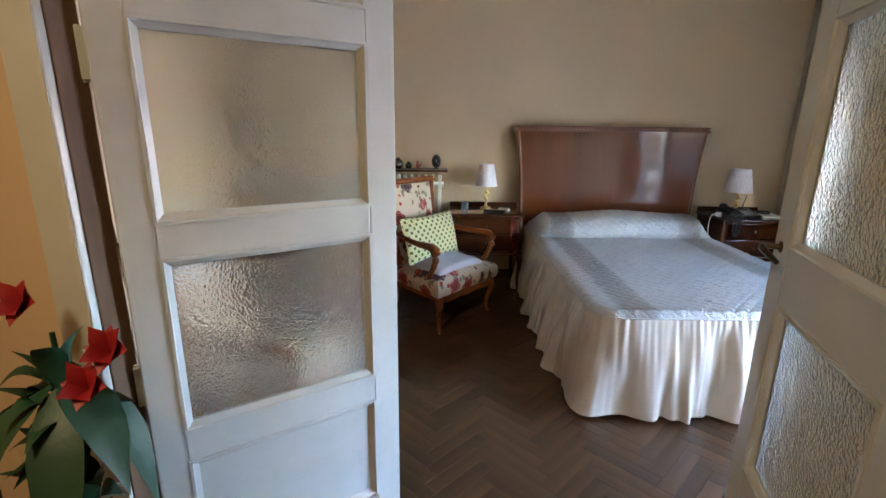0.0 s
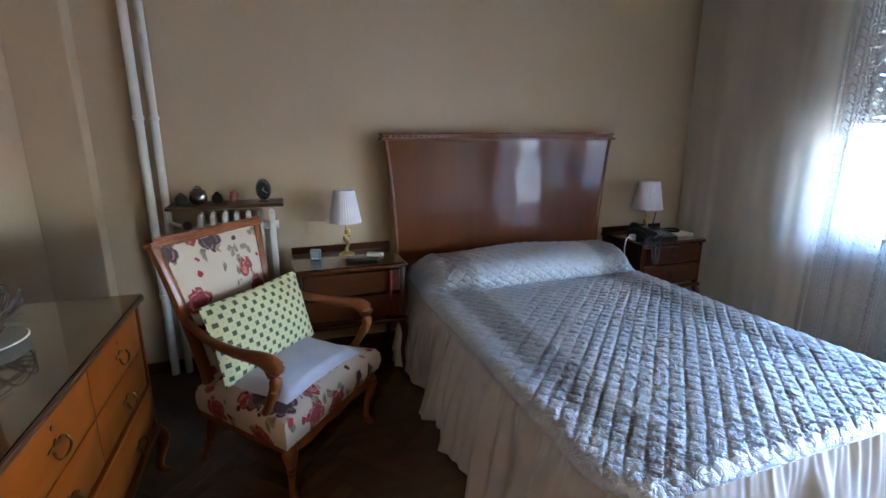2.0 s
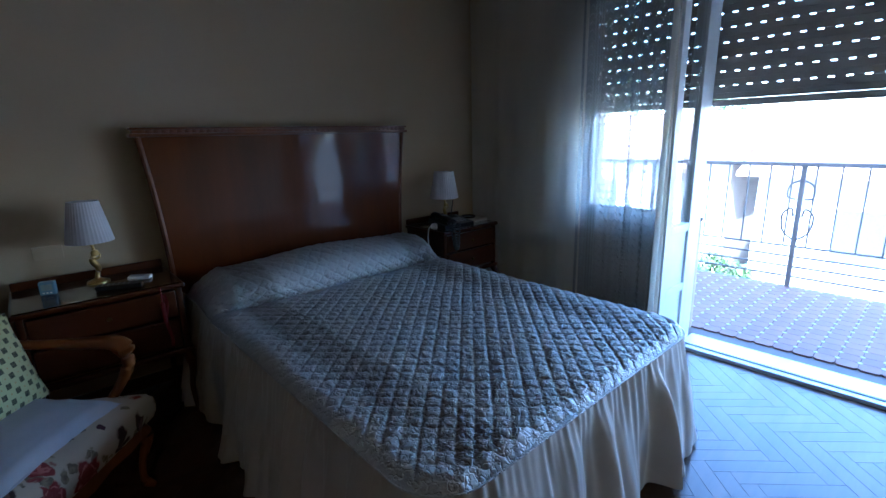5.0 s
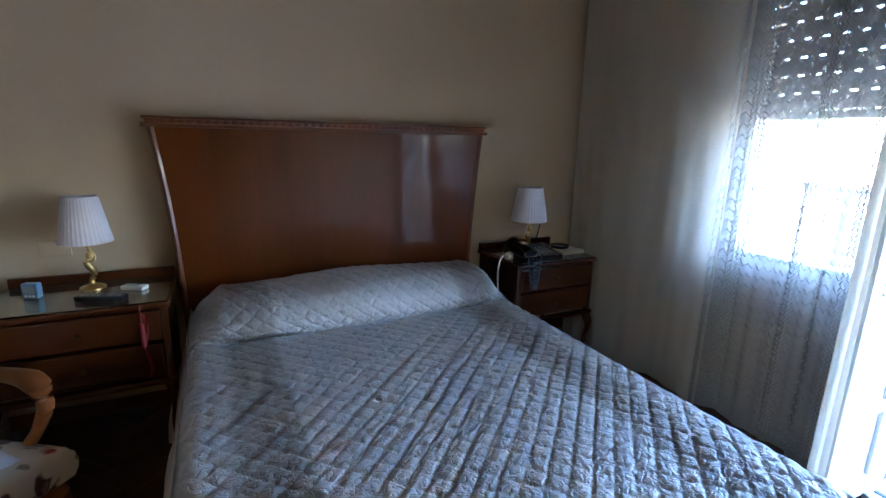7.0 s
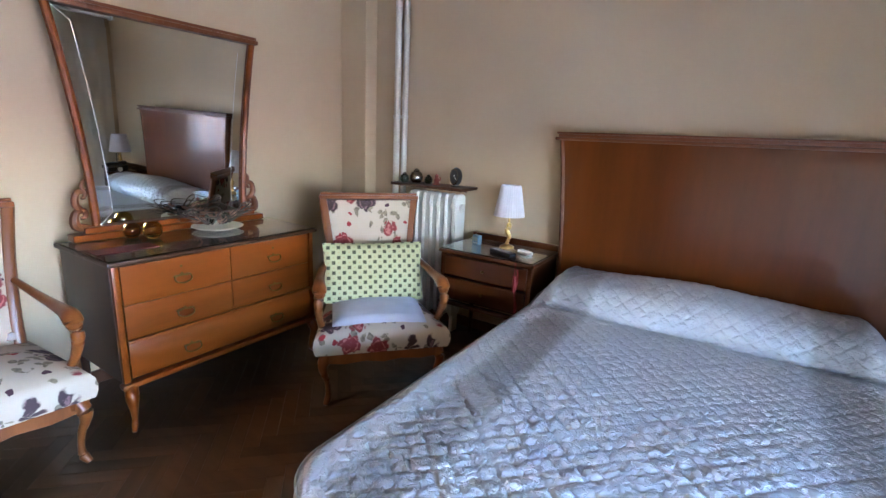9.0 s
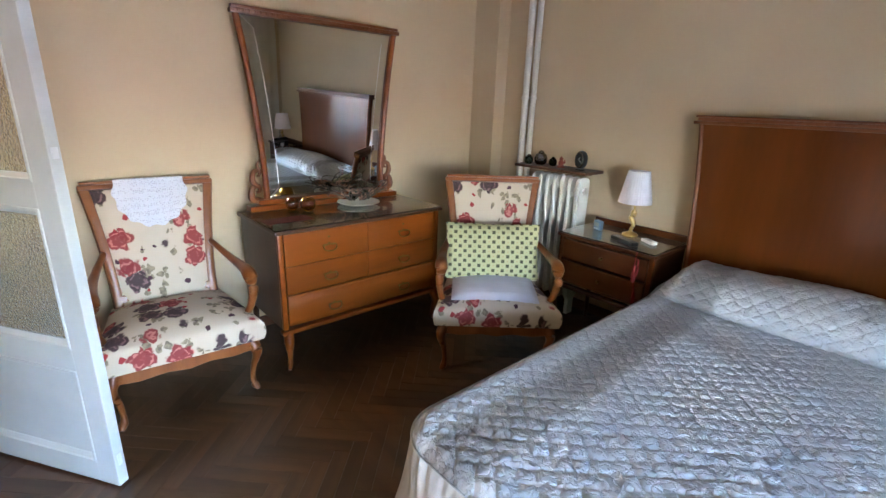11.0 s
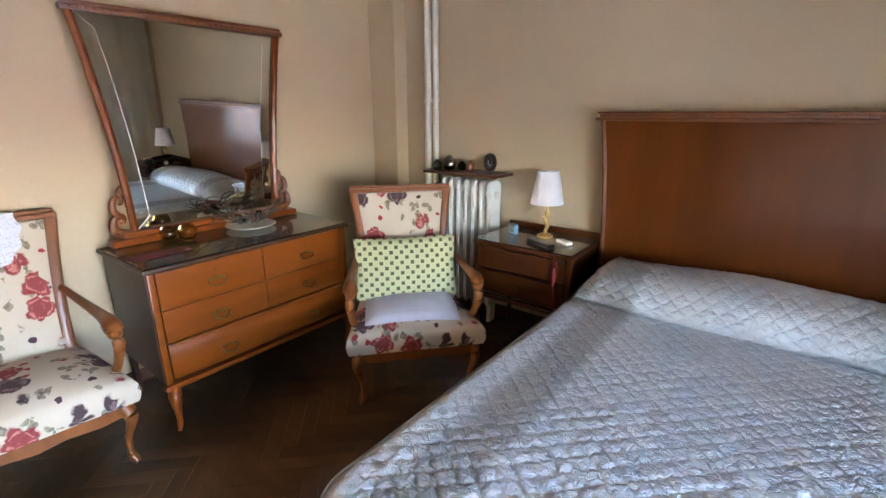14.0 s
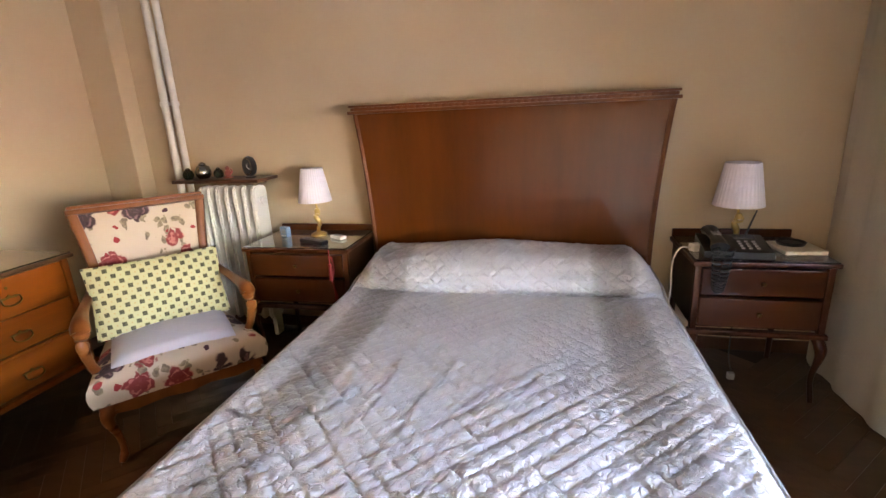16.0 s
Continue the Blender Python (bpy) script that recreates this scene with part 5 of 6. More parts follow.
# ---- radiator corner ----
def radiator():
    x0, n, step, yf, yb, z0, z1 = 0.405, 7, 0.0625, 4.655, 4.795, 0.12, 1.012
    r = thing("radiator", "cream enamelled cast-iron column radiator against the wall", "radiator", pose(x0, 4.72, 0))
    inv = r.matrix_world.inverted()
    for k in range(n):
        x = x0 + k * step
        bm = bmesh.new()
        out = []
        for y, dz in ((yf, -0.03), (yf + 0.008, -0.010), (yf + 0.03, 0), (yb - 0.03, 0), (yb - 0.008, -0.010), (yb, -0.03)):
            out.append((y, z1 + dz))
        for y, dz in ((yb, 0.03), (yb - 0.02, 0), (yf + 0.02, 0), (yf, 0.03)):
            out.append((y, z0 + dz))
        w = 0.029 if k < n - 1 else 0.036
        prism(out, x + 0.004, x + w, bm, axis="x")
        bmesh.ops.bevel(bm, geom=bm.edges[:], offset=0.008, segments=2, affect="EDGES")
        for q in (0.2, 0.92):
            sweep([(x - 0.012, 4.725, q), (x + 0.056, 4.725, q)], 0.024, 10, bm)
        bm.transform(inv)
        part("column", bm, M_RADIATOR, r, "", True)
    v = sweep(spline([(x0 - 0.01, 4.725, 0.92), (x0 - 0.05, 4.725, 0.92), (x0 - 0.075, 4.74, 0.93), (0.245, 4.80, 0.95)], 5), 0.011, 8)
    v.transform(inv)
    part("supply_pipe", v, M_PIPE, r, "", True)
    kn = lathe([(0.0, 0.0), (0.02, 0.0), (0.024, 0.01), (0.024, 0.035), (0.016, 0.045), (0, 0.046)], 12, None, Matrix.Translation((x0 - 0.055, 4.712, 0.935)) @ Matrix.Rotation(radians(60), 4, "X"))
    kn.transform(inv)
    part("valve_knob", kn, M_BLACK, r, "black valve knob", True)
    for x in (x0 + 0.02, x0 + step * (n - 1) + 0.02):
        ft = box(x - 0.015, x + 0.015, 4.69, 4.76, 0, z0 + 0.02, 0.004)
        ft.transform(inv)
        part("foot", ft, M_RADIATOR, r)


radiator()
for x, rad in ((0.160, 0.024), (0.235, 0.021)):
    hp = thing("heating_pipe", "cream painted heating pipe running up the corner", "pipe", pose(x, 4.815, 0), group="heating pipes")
    part("tube", sweep([(0, 0, 0.002), (0, 0, 1.3), (0.002, 0, 2.0), (0, 0, H - 0.001)], rad, 12), M_PIPE, hp, "", True)
    for zc in (0.5, 1.52, 2.35):
        part("clip", lathe([(rad, 0), (rad + 0.006, 0.002), (rad + 0.006, 0.022), (rad, 0.024)], 14, None, Matrix.Translation((0, 0, zc))), M_PIPE, hp, "", True)

sh = thing("radiator_shelf", "dark wooden board fixed over the radiator", "shelf", pose(0.57, 4.74, 1.04))
part("board", box(-0.31, 0.30, -0.11, 0.118, 0, 0.020, 0.004), M_SHELF, sh)
for x in (-0.2, 0.2):
    part("bracket", prism([(0.118, 0.0), (0.118, -0.028), (0.02, 0.0)], x, x + 0.012, axis="x"), M_SHELF, sh)
ZS = 1.0605


def round_jar(x, y, z, r, label, mat, capmat):
    j = thing("jar", label, "jar", pose(x, y, z))
    part("body", lathe([(0.0, 0.0), (r * 0.6, 0.0), (r * 0.95, r * 0.4), (r, r * 0.9), (r * 0.8, r * 1.5), (r * 0.4, r * 1.75), (0, r * 1.76)], 18), mat, j, "", True)
    part("lid", lathe([(0.0, r * 1.765), (r * 0.45, r * 1.765), (r * 0.4, r * 1.95), (r * 0.12, r * 2.1), (0.0, r * 2.12)], 14), capmat, j, "", True)


M_SILVER = surface("tarnished_silver", (0.12, 0.12, 0.11), (0.30, 0.29, 0.27), 0.22, 20, 120, 0.1, metal=1.0)
M_DKGLASS = glass("dark_green_glass", 0.03, (0.10, 0.16, 0.12))
M_TERRA = surface("painted_clay", (0.16, 0.03, 0.02), (0.34, 0.10, 0.06), 0.6, 22, 120, 0.2)
M_CREAM = surface("cream_card", (0.62, 0.55, 0.42), (0.72, 0.66, 0.53), 0.8, 12, 120, 0.1)
M_TWIG = surface("dark_twig", (0.03, 0.022, 0.015), (0.08, 0.055, 0.035), 0.7, 20, 120, 0.3)
round_jar(0.415, 4.74, ZS, 0.049, "small round silver jar on the radiator shelf", M_SILVER, M_SILVER)
round_jar(0.335, 4.70, ZS, 0.034, "small dark glass jar on the radiator shelf", M_DKGLASS, M_SILVER)
round_jar(0.51, 4.76, ZS, 0.031, "small dark green glass jar on the radiator shelf", M_DKGLASS, M_DKGLASS)
fg = bmesh.new()
lathe([(0.0, 0.0), (0.03, 0.0), (0.03, 0.006), (0.016, 0.012), (0.021, 0.034), (0.012, 0.052), (0.016, 0.064), (0.0, 0.078)], 12, fg)
sweep(spline([(0.015, 0, 0.03), (0.035, -0.005, 0.04), (0.032, -0.01, 0.058)], 4), [0.008, 0.006, 0.004], 6, fg)
o = tagged(part("figurine", fg, M_TERRA, None, "", True), "small red-brown clay figurine on the radiator shelf", "figurine")
o.matrix_world = pose(0.595, 4.74, ZS)
ck = thing("clock", "black oval table clock with a silver rim on the radiator shelf", "clock", pose(0.765, 4.725, ZS, 0, 0, -12) @ Matrix.Scale(1.18, 4))
part("case", lathe([(0.0, -0.02), (0.034, -0.018), (0.038, 0.0), (0.034, 0.014), (0.0, 0.016)], 24, None, Matrix.Translation((0, 0, 0.060)) @ Matrix.Diagonal((1.0, 1.0, 1.45, 1)) @ Matrix.Rotation(radians(90), 4, "X")), M_BLACK, ck, "", True)
ring = [(0.030 * math.cos(a), -0.017, 0.060 + 0.043 * math.sin(a)) for a in (2 * math.pi * k / 28 for k in range(29))]
part("rim", sweep(ring, 0.0035, 8, up=(0, 1, 0)), M_SILVER, ck, "silver rim", True)
part("face", lathe([(0.0, 0), (0.027, 0), (0.027, 0.002), (0.0, 0.002)], 24, None, Matrix.Translation((0, -0.0165, 0.060)) @ Matrix.Diagonal((1, 1, 1.45, 1)) @ Matrix.Rotation(radians(90), 4, "X")), M_BLACK, ck)
for ang, ln in ((60, 0.017), (-35, 0.026)):
    part("clock_pointer", sweep([(0, -0.0195, 0.060), (ln * math.cos(radians(ang)), -0.0195, 0.060 + ln * math.sin(radians(ang)))], 0.0011, 5), M_WHITEPL, ck)
part("foot", box(-0.022, 0.022, -0.016, 0.014, 0, 0.008, 0.002), M_BLACK, ck)

# ---- things on the nightstands ----
ZL, ZR = 0.7145, 0.6965
al = thing("alarm_clock", "small blue plastic alarm clock on the nightstand", "alarm clock", pose(1.03, 4.60, ZL, 0, 0, -20))
part("case", box(-0.03, 0.03, -0.016, 0.016, 0, 0.062, 0.006), M_BLUEPL, al)
part("display", box(-0.021, 0.021, -0.0175, -0.0162, 0.022, 0.05), plain("lcd_grey", (0.30, 0.36, 0.36), 0.3), al)
for x in (-0.014, 0.0, 0.014):
    part("button", box(x - 0.004, x + 0.004, -0.0185, -0.0162, 0.008, 0.014, 0.001), M_WHITEPL, al)


def remote(at, w, l, h, mat, keymat, label):
    r = thing("remote_control", label, "remote control", at)
    part("case", box(-w / 2, w / 2, -l / 2, l / 2, 0, h, 0.005), mat, r)
    for i in range(6):
        for j in range(3):
            x, y = (j - 1) * w * 0.27, l * 0.36 - i * l * 0.115
            part("button", box(x - 0.0035, x + 0.0035, y - 0.003, y + 0.003, h - 0.0005, h + 0.0018, 0.0008), keymat, r)


remote(pose(1.285, 4.465, ZL, 0, 0, 68), 0.052, 0.185, 0.022, M_BLACK, M_GREYKEY, "black remote control lying on the nightstand")
remote(pose(1.385, 4.575, ZL, 0, 0, 60), 0.045, 0.10, 0.018, M_WHITEPL, M_GREYKEY, "small white remote control lying on the nightstand")

ph = thing("telephone", "black push-button telephone with a corded receiver on the nightstand", "telephone", pose(3.435, 4.468, ZR, 0, 0, -4) @ Matrix.Diagonal((1.22, 1.08, 1.2, 1)))
part("body", prism([(-0.095, 0.0), (0.10, 0.0), (0.10, 0.052), (-0.095, 0.026)], -0.115, 0.115, axis="x"), M_BLACK, ph)
slope = Matrix.Translation((0, 0, 0.0395)) @ Matrix.Rotation(math.atan2(0.026, 0.195), 4, "X")
for i in range(4):
    for j in range(3):
        bm = box(0.015 + j * 0.025, 0.026 + j * 0.025, -0.060 + i * 0.024, -0.051 + i * 0.024, -0.001, 0.004, 0.001)
        bm.transform(slope)
        part("key", bm, M_GREYKEY, ph)
bm = box(0.012, 0.085, 0.05, 0.085, -0.001, 0.003, 0.001)
bm.transform(slope)
part("display", bm, M_WINDARK, ph, "dark display window")
hs = bmesh.new()
sweep(spline([(-0.066, -0.095, 0.044), (-0.066, -0.06, 0.058), (-0.066, 0.0, 0.064), (-0.066, 0.06, 0.070), (-0.066, 0.10, 0.068)], 6), [0.022, 0.017, 0.015, 0.017, 0.022], 10, hs, flat=1.5)
part("receiver", hs, M_BLACK, ph, "black receiver", True)
for i in range(4):
    for j in range(3):
        part("key", box(-0.078 + j * 0.010, -0.071 + j * 0.010, -0.03 + i * 0.016, -0.022 + i * 0.016, 0.076, 0.0815, 0.0005), M_GREYKEY, ph)
part("antenna", sweep([(0.06, 0.09, 0.05), (0.095, 0.11, 0.15)], [0.0045, 0.003], 6), M_BLACK, ph, "short black antenna", True)
cord = []
for k in range(220):
    u = k / 219
    base = Vector((-0.06 - 0.01 * math.sin(u * 3), -0.115 - 0.025 * math.sin(u * math.pi), 0.045 - 0.16 * math.sin(u * math.pi)))
    a = u * 2 * math.pi * 26
    cord.append(base + Vector((0.013 * math.cos(a), 0.008 * math.sin(a), 0.011 * math.sin(a) * 0.4)) + Vector((0.05 * (u - 0.5), -0.012, 0)))
part("cord", sweep(cord, 0.0042, 5), M_BLACK, ph, "coiled black cord hanging over the edge", True)

plug = thing("power_socket", "white extension socket with a white cable", "socket", pose(3.30, 4.50, ZR, 0, 0, 25))
part("block", box(-0.045, 0.045, -0.022, 0.022, 0, 0.036, 0.007), M_WHITEPL, plug)
part("plug", box(0.046, 0.085, -0.016, 0.016, 0.004, 0.032, 0.006), M_GREYKEY, plug)
pm = plug.matrix_world.inverted()
cab = spline([pm @ Vector(q) for q in ((3.26, 4.483, ZR + 0.018), (3.205, 4.46, ZR + 0.02), (3.172, 4.44, ZR - 0.05), (3.172, 4.43, ZR - 0.2), (3.165, 4.45, ZR - 0.42), (3.20, 4.5, 0.02), (3.4, 4.6, 0.006))], 8)
part("cable", sweep(cab, 0.0038, 6), M_WHITEPL, plug, "", True)
bk = thing("desk_calendar", "cream card calendar block lying on the nightstand", "calendar", pose(3.722, 4.535, ZR, 0, 0, 4))
part("block", box(-0.088, 0.088, -0.095, 0.095, 0, 0.016, 0.002), M_CREAM, bk)
part("cover", box(-0.088, 0.088, -0.095, 0.095, 0.0165, 0.0185, 0.0008), M_CREAM, bk)
dsc = tagged(part("ashtray", lathe([(0.0, 0.0), (0.056, 0.0), (0.062, 0.014), (0.058, 0.016), (0.052, 0.006), (0.0, 0.006)], 28), M_BLACK, None, "", True), "black round dish lying on the calendar block", "dish")
dsc.matrix_world = pose(3.715, 4.565, ZR + 0.0188)
rb = tagged(part("eraser", box(-0.016, 0.016, -0.009, 0.009, 0, 0.012, 0.002), M_WHITEPL), "small white eraser on the nightstand edge", "eraser")
rb.matrix_world = pose(3.565, 4.385, ZR, 0, 0, 15)
ad = thing("power_adapter", "grey adapter on a dark cord under the nightstand", "adapter", pose(3.52, 4.52, 0.0))
part("block", box(-0.016, 0.016, -0.012, 0.012, 0, 0.036, 0.004), M_GREYKEY, ad)
part("cord", sweep(spline([(0, 0, 0.045), (-0.01, 0.03, 0.12), (0.0, 0.06, 0.24), (0.0, 0.07, 0.32)], 5), 0.003, 6), M_BLACK, ad, "", True)
so = thing("wall_socket", "beige double wall socket above the nightstand", "socket", pose(1.06, YB - 0.001, 0.86))
part("plate", box(-0.06, 0.06, -0.008, 0, -0.035, 0.035, 0.003), M_WALL, so)
for x in (-0.03, 0.03):
    part("well", lathe([(0.0, 0), (0.019, 0), (0.019, 0.0015), (0, 0.0015)], 16, None, Matrix.Translation((x, -0.0082, 0)) @ Matrix.Rotation(radians(90), 4, "X")), M_WALL, so)

# ---- things on the dresser ----
ZD = 0.8215
for x, y, r, lab in ((-0.05, 3.10, 0.046, "amber glass ball with an open top on the dresser"), (-0.125, 3.035, 0.040, "smaller amber glass ball with an open top on the dresser")):
    gb = thing("glass_ball", lab, "glass ball", pose(x, y, ZD), group="amber glass balls")
    part("ball", lathe([(0.0, 0.0), (r * 0.55, 0.0), (r * 0.9, r * 0.45), (r, r), (r * 0.85, r * 1.5), (r * 0.6, r * 1.75), (r * 0.52, r * 1.72), (r * 0.75, r * 1.4), (r * 0.88, r), (r * 0.75, r * 0.45), (0.0, r * 0.2)], 22), M_AMBERBALL, gb, "", True)
rw = tagged(part("table_mat", box(-0.05, 0.06, -0.13, 0.13, 0, 0.003, 0.001), surface("dark_red_felt", (0.08, 0.010, 0.008), (0.14, 0.022, 0.017), 0.9, 12, 160, 0.3)), "dark red felt mat on the dresser top", "mat")
rw.matrix_world = pose(0.10, 2.90, ZD)
ar = thing("dried_arrangement", "dried flower arrangement with dark twigs and glass balls on the dresser", "dried flowers", pose(-0.045, 3.45, ZD) @ Matrix.Scale(1.2, 4))
rnd = random.Random(21)
part("plate", lathe([(0.0, 0.0), (0.06, 0.0), (0.095, 0.008), (0.115, 0.016), (0.112, 0.019), (0.09, 0.012), (0.0, 0.006)], 28), M_CREAM, ar, "shallow cream plate", True)
for k in range(26):
    a, t0 = rnd.uniform(0, 6.28), rnd.uniform(0.4, 1.0)
    p0 = Vector((0.04 * math.cos(a), 0.06 * math.sin(a), 0.03))
    p1 = p0 + Vector((0.06 * math.cos(a + 0.9), 0.12 * math.sin(a + 0.9), 0.085 * t0))
    p2 = p1 + Vector((0.06 * math.cos(a + 2.3), 0.10 * math.sin(a + 2.3), 0.030 * t0 - 0.03))
    part("twig", sweep(spline([p0, p1, p2], 5), [0.0032, 0.0025, 0.0012], 5), M_TWIG, ar, "", True)
for k in range(9):
    a = 2 * math.pi * k / 9
    bm = bmesh.new()
    for q in range(7):
        b = 2 * math.pi * q / 7
        tip = Vector((0.030 * math.cos(b), 0.030 * math.sin(b), 0.016))
        s_ = Vector((-math.sin(b), math.cos(b), 0)) * 0.011
        v = [bm.verts.new(z_) for z_ in (Vector((0, 0, 0)), tip * 0.6 + s_, tip + Vector((0, 0, 0.006)), tip * 0.6 - s_)]
        bm.faces.new(v)
    bm.transform(Matrix.Translation((0.055 * math.cos(a), 0.085 * math.sin(a), 0.038 + 0.012 * (k % 3))) @ Matrix.Rotation(rnd.uniform(-0.6, 0.6), 4, "X"))
    part("dried_bloom", bm, M_DRIED, ar, "", recalc=False)
for x, y, z_, r in ((0.01, -0.035, 0.055, 0.026), (0.03, 0.02, 0.052, 0.021), (-0.02, 0.055, 0.05, 0.023)):
    part("glass_ball", lathe([(r * math.sin(math.pi * k / 10), z_ - r * math.cos(math.pi * k / 10)) for k in range(11)], 16, None, Matrix.Translation((x, y, 0))), M_DKGLASS, ar, "dark glass ball", True)

# ---- hall ----
pl = thing("potted_plant", "leafy potted plant with red flowers on an iron stand", "plant", pose(-0.02, 1.348, 0) @ Matrix.Diagonal((0.9, 0.9, 1.15, 1)))
for k in range(3):
    a = 2 * math.pi * k / 3 + 0.4
    part("stand_leg", sweep(spline([(0.055 * math.cos(a), 0.055 * math.sin(a), 0.30), (0.05 * math.cos(a), 0.05 * math.sin(a), 0.15), (0.10 * math.cos(a), 0.10 * math.sin(a), 0.006)], 5), 0.006, 6), M_BLACK, pl, "", True)
part("saucer", lathe([(0.0, 0.30), (0.085, 0.30), (0.105, 0.318), (0.10, 0.32), (0.08, 0.308), (0.0, 0.308)], 24), M_POT, pl, "white saucer", True)
part("pot", lathe([(0.0, 0.310), (0.062, 0.310), (0.088, 0.44), (0.094, 0.445), (0.094, 0.462), (0.084, 0.462), (0.080, 0.44), (0.0, 0.435)], 24), M_POT, pl, "white glazed pot", True)
rnd = random.Random(4)


def leaf_mesh(base, tip, width, bend):
    """A pointed leaf folded along its midrib."""
    bm = bmesh.new()
    d = tip - base
    side = d.cross(Vector((0, 0, 1))).normalized()
    up = side.cross(d).normalized()
    rows = []
    for k in range(8):
        u = k / 7
        c = base + d * u + up * (bend * math.sin(u * math.pi)) - Vector((0, 0, 0.10 * u * u * d.length))
        w = width * (math.sin(min(1, u * 1.08) * math.pi) ** 0.7) * (1 - 0.3 * u)
        rows.append([bm.verts.new(c - side * w + up * w * 0.25), bm.verts.new(c), bm.verts.new(c + side * w + up * w * 0.25)])
    for a, b in zip(rows, rows[1:]):
        for q in (0, 1):
            bm.faces.new((a[q], a[q + 1], b[q + 1], b[q]))
    return bm


for k in range(34):
    a = k * 2.399 + rnd.uniform(-0.2, 0.2)
    hgt = 0.50 + 0.34 * (k / 33)
    reach = rnd.uniform(0.10, 0.19) * (1.0 if k < 24 else 0.7)
    b0 = Vector((0.02 * math.cos(a), 0.02 * math.sin(a), hgt - 0.08))
    tip = Vector((reach * math.cos(a), reach * math.sin(a) * 0.75 - 0.02, hgt + rnd.uniform(-0.10, 0.10)))
    part("leaf", leaf_mesh(b0, tip, rnd.uniform(0.03, 0.048), 0.03), M_LEAF, pl, "", True, recalc=False)
for tip in ((0.19, 0.0, 0.50), (0.10, -0.19, 0.47), (0.21, -0.11, 0.60), (-0.10, -0.19, 0.52), (-0.20, -0.04, 0.54), (0.15, 0.06, 0.44)):
    tv = Vector(tip)
    part("leaf", leaf_mesh(Vector((0.03 * tv.x, 0.03 * tv.y, 0.76)), tv, 0.062, 0.05), M_LEAF, pl, "large drooping leaf", True, recalc=False)
part("pot_band", lathe([(0.071, 0.345), (0.0745, 0.345), (0.078, 0.362), (0.0745, 0.362), (0.071, 0.345)], 24), M_TWIG, pl, "dark band round the pot", True)
part("stem", sweep([(0, 0, 0.43), (0.01, 0, 0.6), (0, 0.005, 0.86)], [0.012, 0.009, 0.006], 8), M_LEAF, pl, "", True)
for fx, fy, fz in ((0.165, -0.03, 0.83), (-0.07, 0.03, 0.90), (0.12, -0.06, 0.77)):
    fl = bmesh.new()
    for q in range(8):
        b = 2 * math.pi * q / 8
        bl = leaf_mesh(Vector((0, 0, 0)), Vector((0.050 * math.cos(b), 0.050 * math.sin(b), 0.034 + 0.026 * (q % 2))), 0.026, 0.006)
        me_ = bpy.data.meshes.new("petals")
        bl.to_mesh(me_)
        bl.free()
        fl.from_mesh(me_)
        bpy.data.meshes.remove(me_)
    fl.transform(Matrix.Translation((fx, fy, fz)) @ Matrix.Rotation(rnd.uniform(0.2, 0.9), 4, "X") @ Matrix.Rotation(rnd.uniform(-0.5, 0.5), 4, "Y"))
    part("flower", fl, M_FLOWER, pl, "red flower", True, recalc=False)
hl = thing("ceiling_light", "round opal ceiling light in the hall", "ceiling light", pose(-0.2, 0.1, H))
part("base", lathe([(0.0, -0.03), (0.20, -0.03), (0.20, -0.0005), (0.0, -0.0005)], 28), M_SASH, hl, "", True)
part("diffuser_ring", lathe([(0.205, -0.05), (0.215, -0.05), (0.215, -0.02), (0.205, -0.02), (0.205, -0.05)], 28), M_BRASS, hl, "", True)

# ---- outside ----
tagged(part("ground", box(4.45, 900, -500, 500, -3.6, -3.3), M_GRASS), "pale dry ground between the houses", "ground", kind="structure")
ter = tagged(part("terrace_floor", box(XO - 0.15, 5.98, -2.4, 8.0, -0.30, -0.012), M_GROUT), "terracotta terrace floor with white insets", "floor", kind="structure")
tagged(part("facade_lower", box(XO - 0.2, XO + 0.02, -2.4, 8.0, -3.3, -0.31), M_FACADE), "pale rendered wall under the terrace", "building", kind="structure")
tagged(part("facade_north", box(XR, XO + 0.02, YB + 0.2, 8.0, -0.3, H + 0.7), M_FACADE), "pale rendered outer wall", "building", kind="structure")
rl = thing("terrace_railing", "dark iron railing along the terrace edge", "railing", pose(5.93, 0, -0.012), kind="structure")
part("top_rail", box(-0.025, 0.025, -2.3, 7.9, 1.06, 1.095, 0.006), M_IRON, rl)
for z_ in (0.10, 0.19, 0.28, 0.37):
    part("rail", box(-0.008, 0.008, -2.3, 7.9, z_ - 0.007, z_ + 0.007), M_IRON, rl)
for k in range(9):
    part("post", box(-0.018, 0.018, -2.28 + k * 1.26, -2.244 + k * 1.26, 0.0, 1.06, 0.003), M_IRON, rl)
for k in range(62):
    y = -2.2 + k * 0.163
    part("bar", box(-0.006, 0.006, y - 0.006, y + 0.006, 0.37, 1.06), M_IRON, rl)
for yc in (2.78, 4.4, 1.0):
    sc = bmesh.new()
    for s in (-1, 1):
        sweep(spline([(0, yc, 0.42), (0, yc + s * 0.09, 0.5), (0, yc + s * 0.11, 0.64), (0, yc + s * 0.05, 0.70), (0, yc + s * 0.03, 0.63)], 6), 0.009, 6, sc, up=(1, 0, 0))
        sweep(spline([(0, yc, 0.95), (0, yc + s * 0.08, 0.90), (0, yc + s * 0.09, 0.80), (0, yc + s * 0.03, 0.78)], 6), 0.008, 6, sc, up=(1, 0, 0))
    part("scroll", sc, M_IRON, rl, "wrought-iron scroll", True)


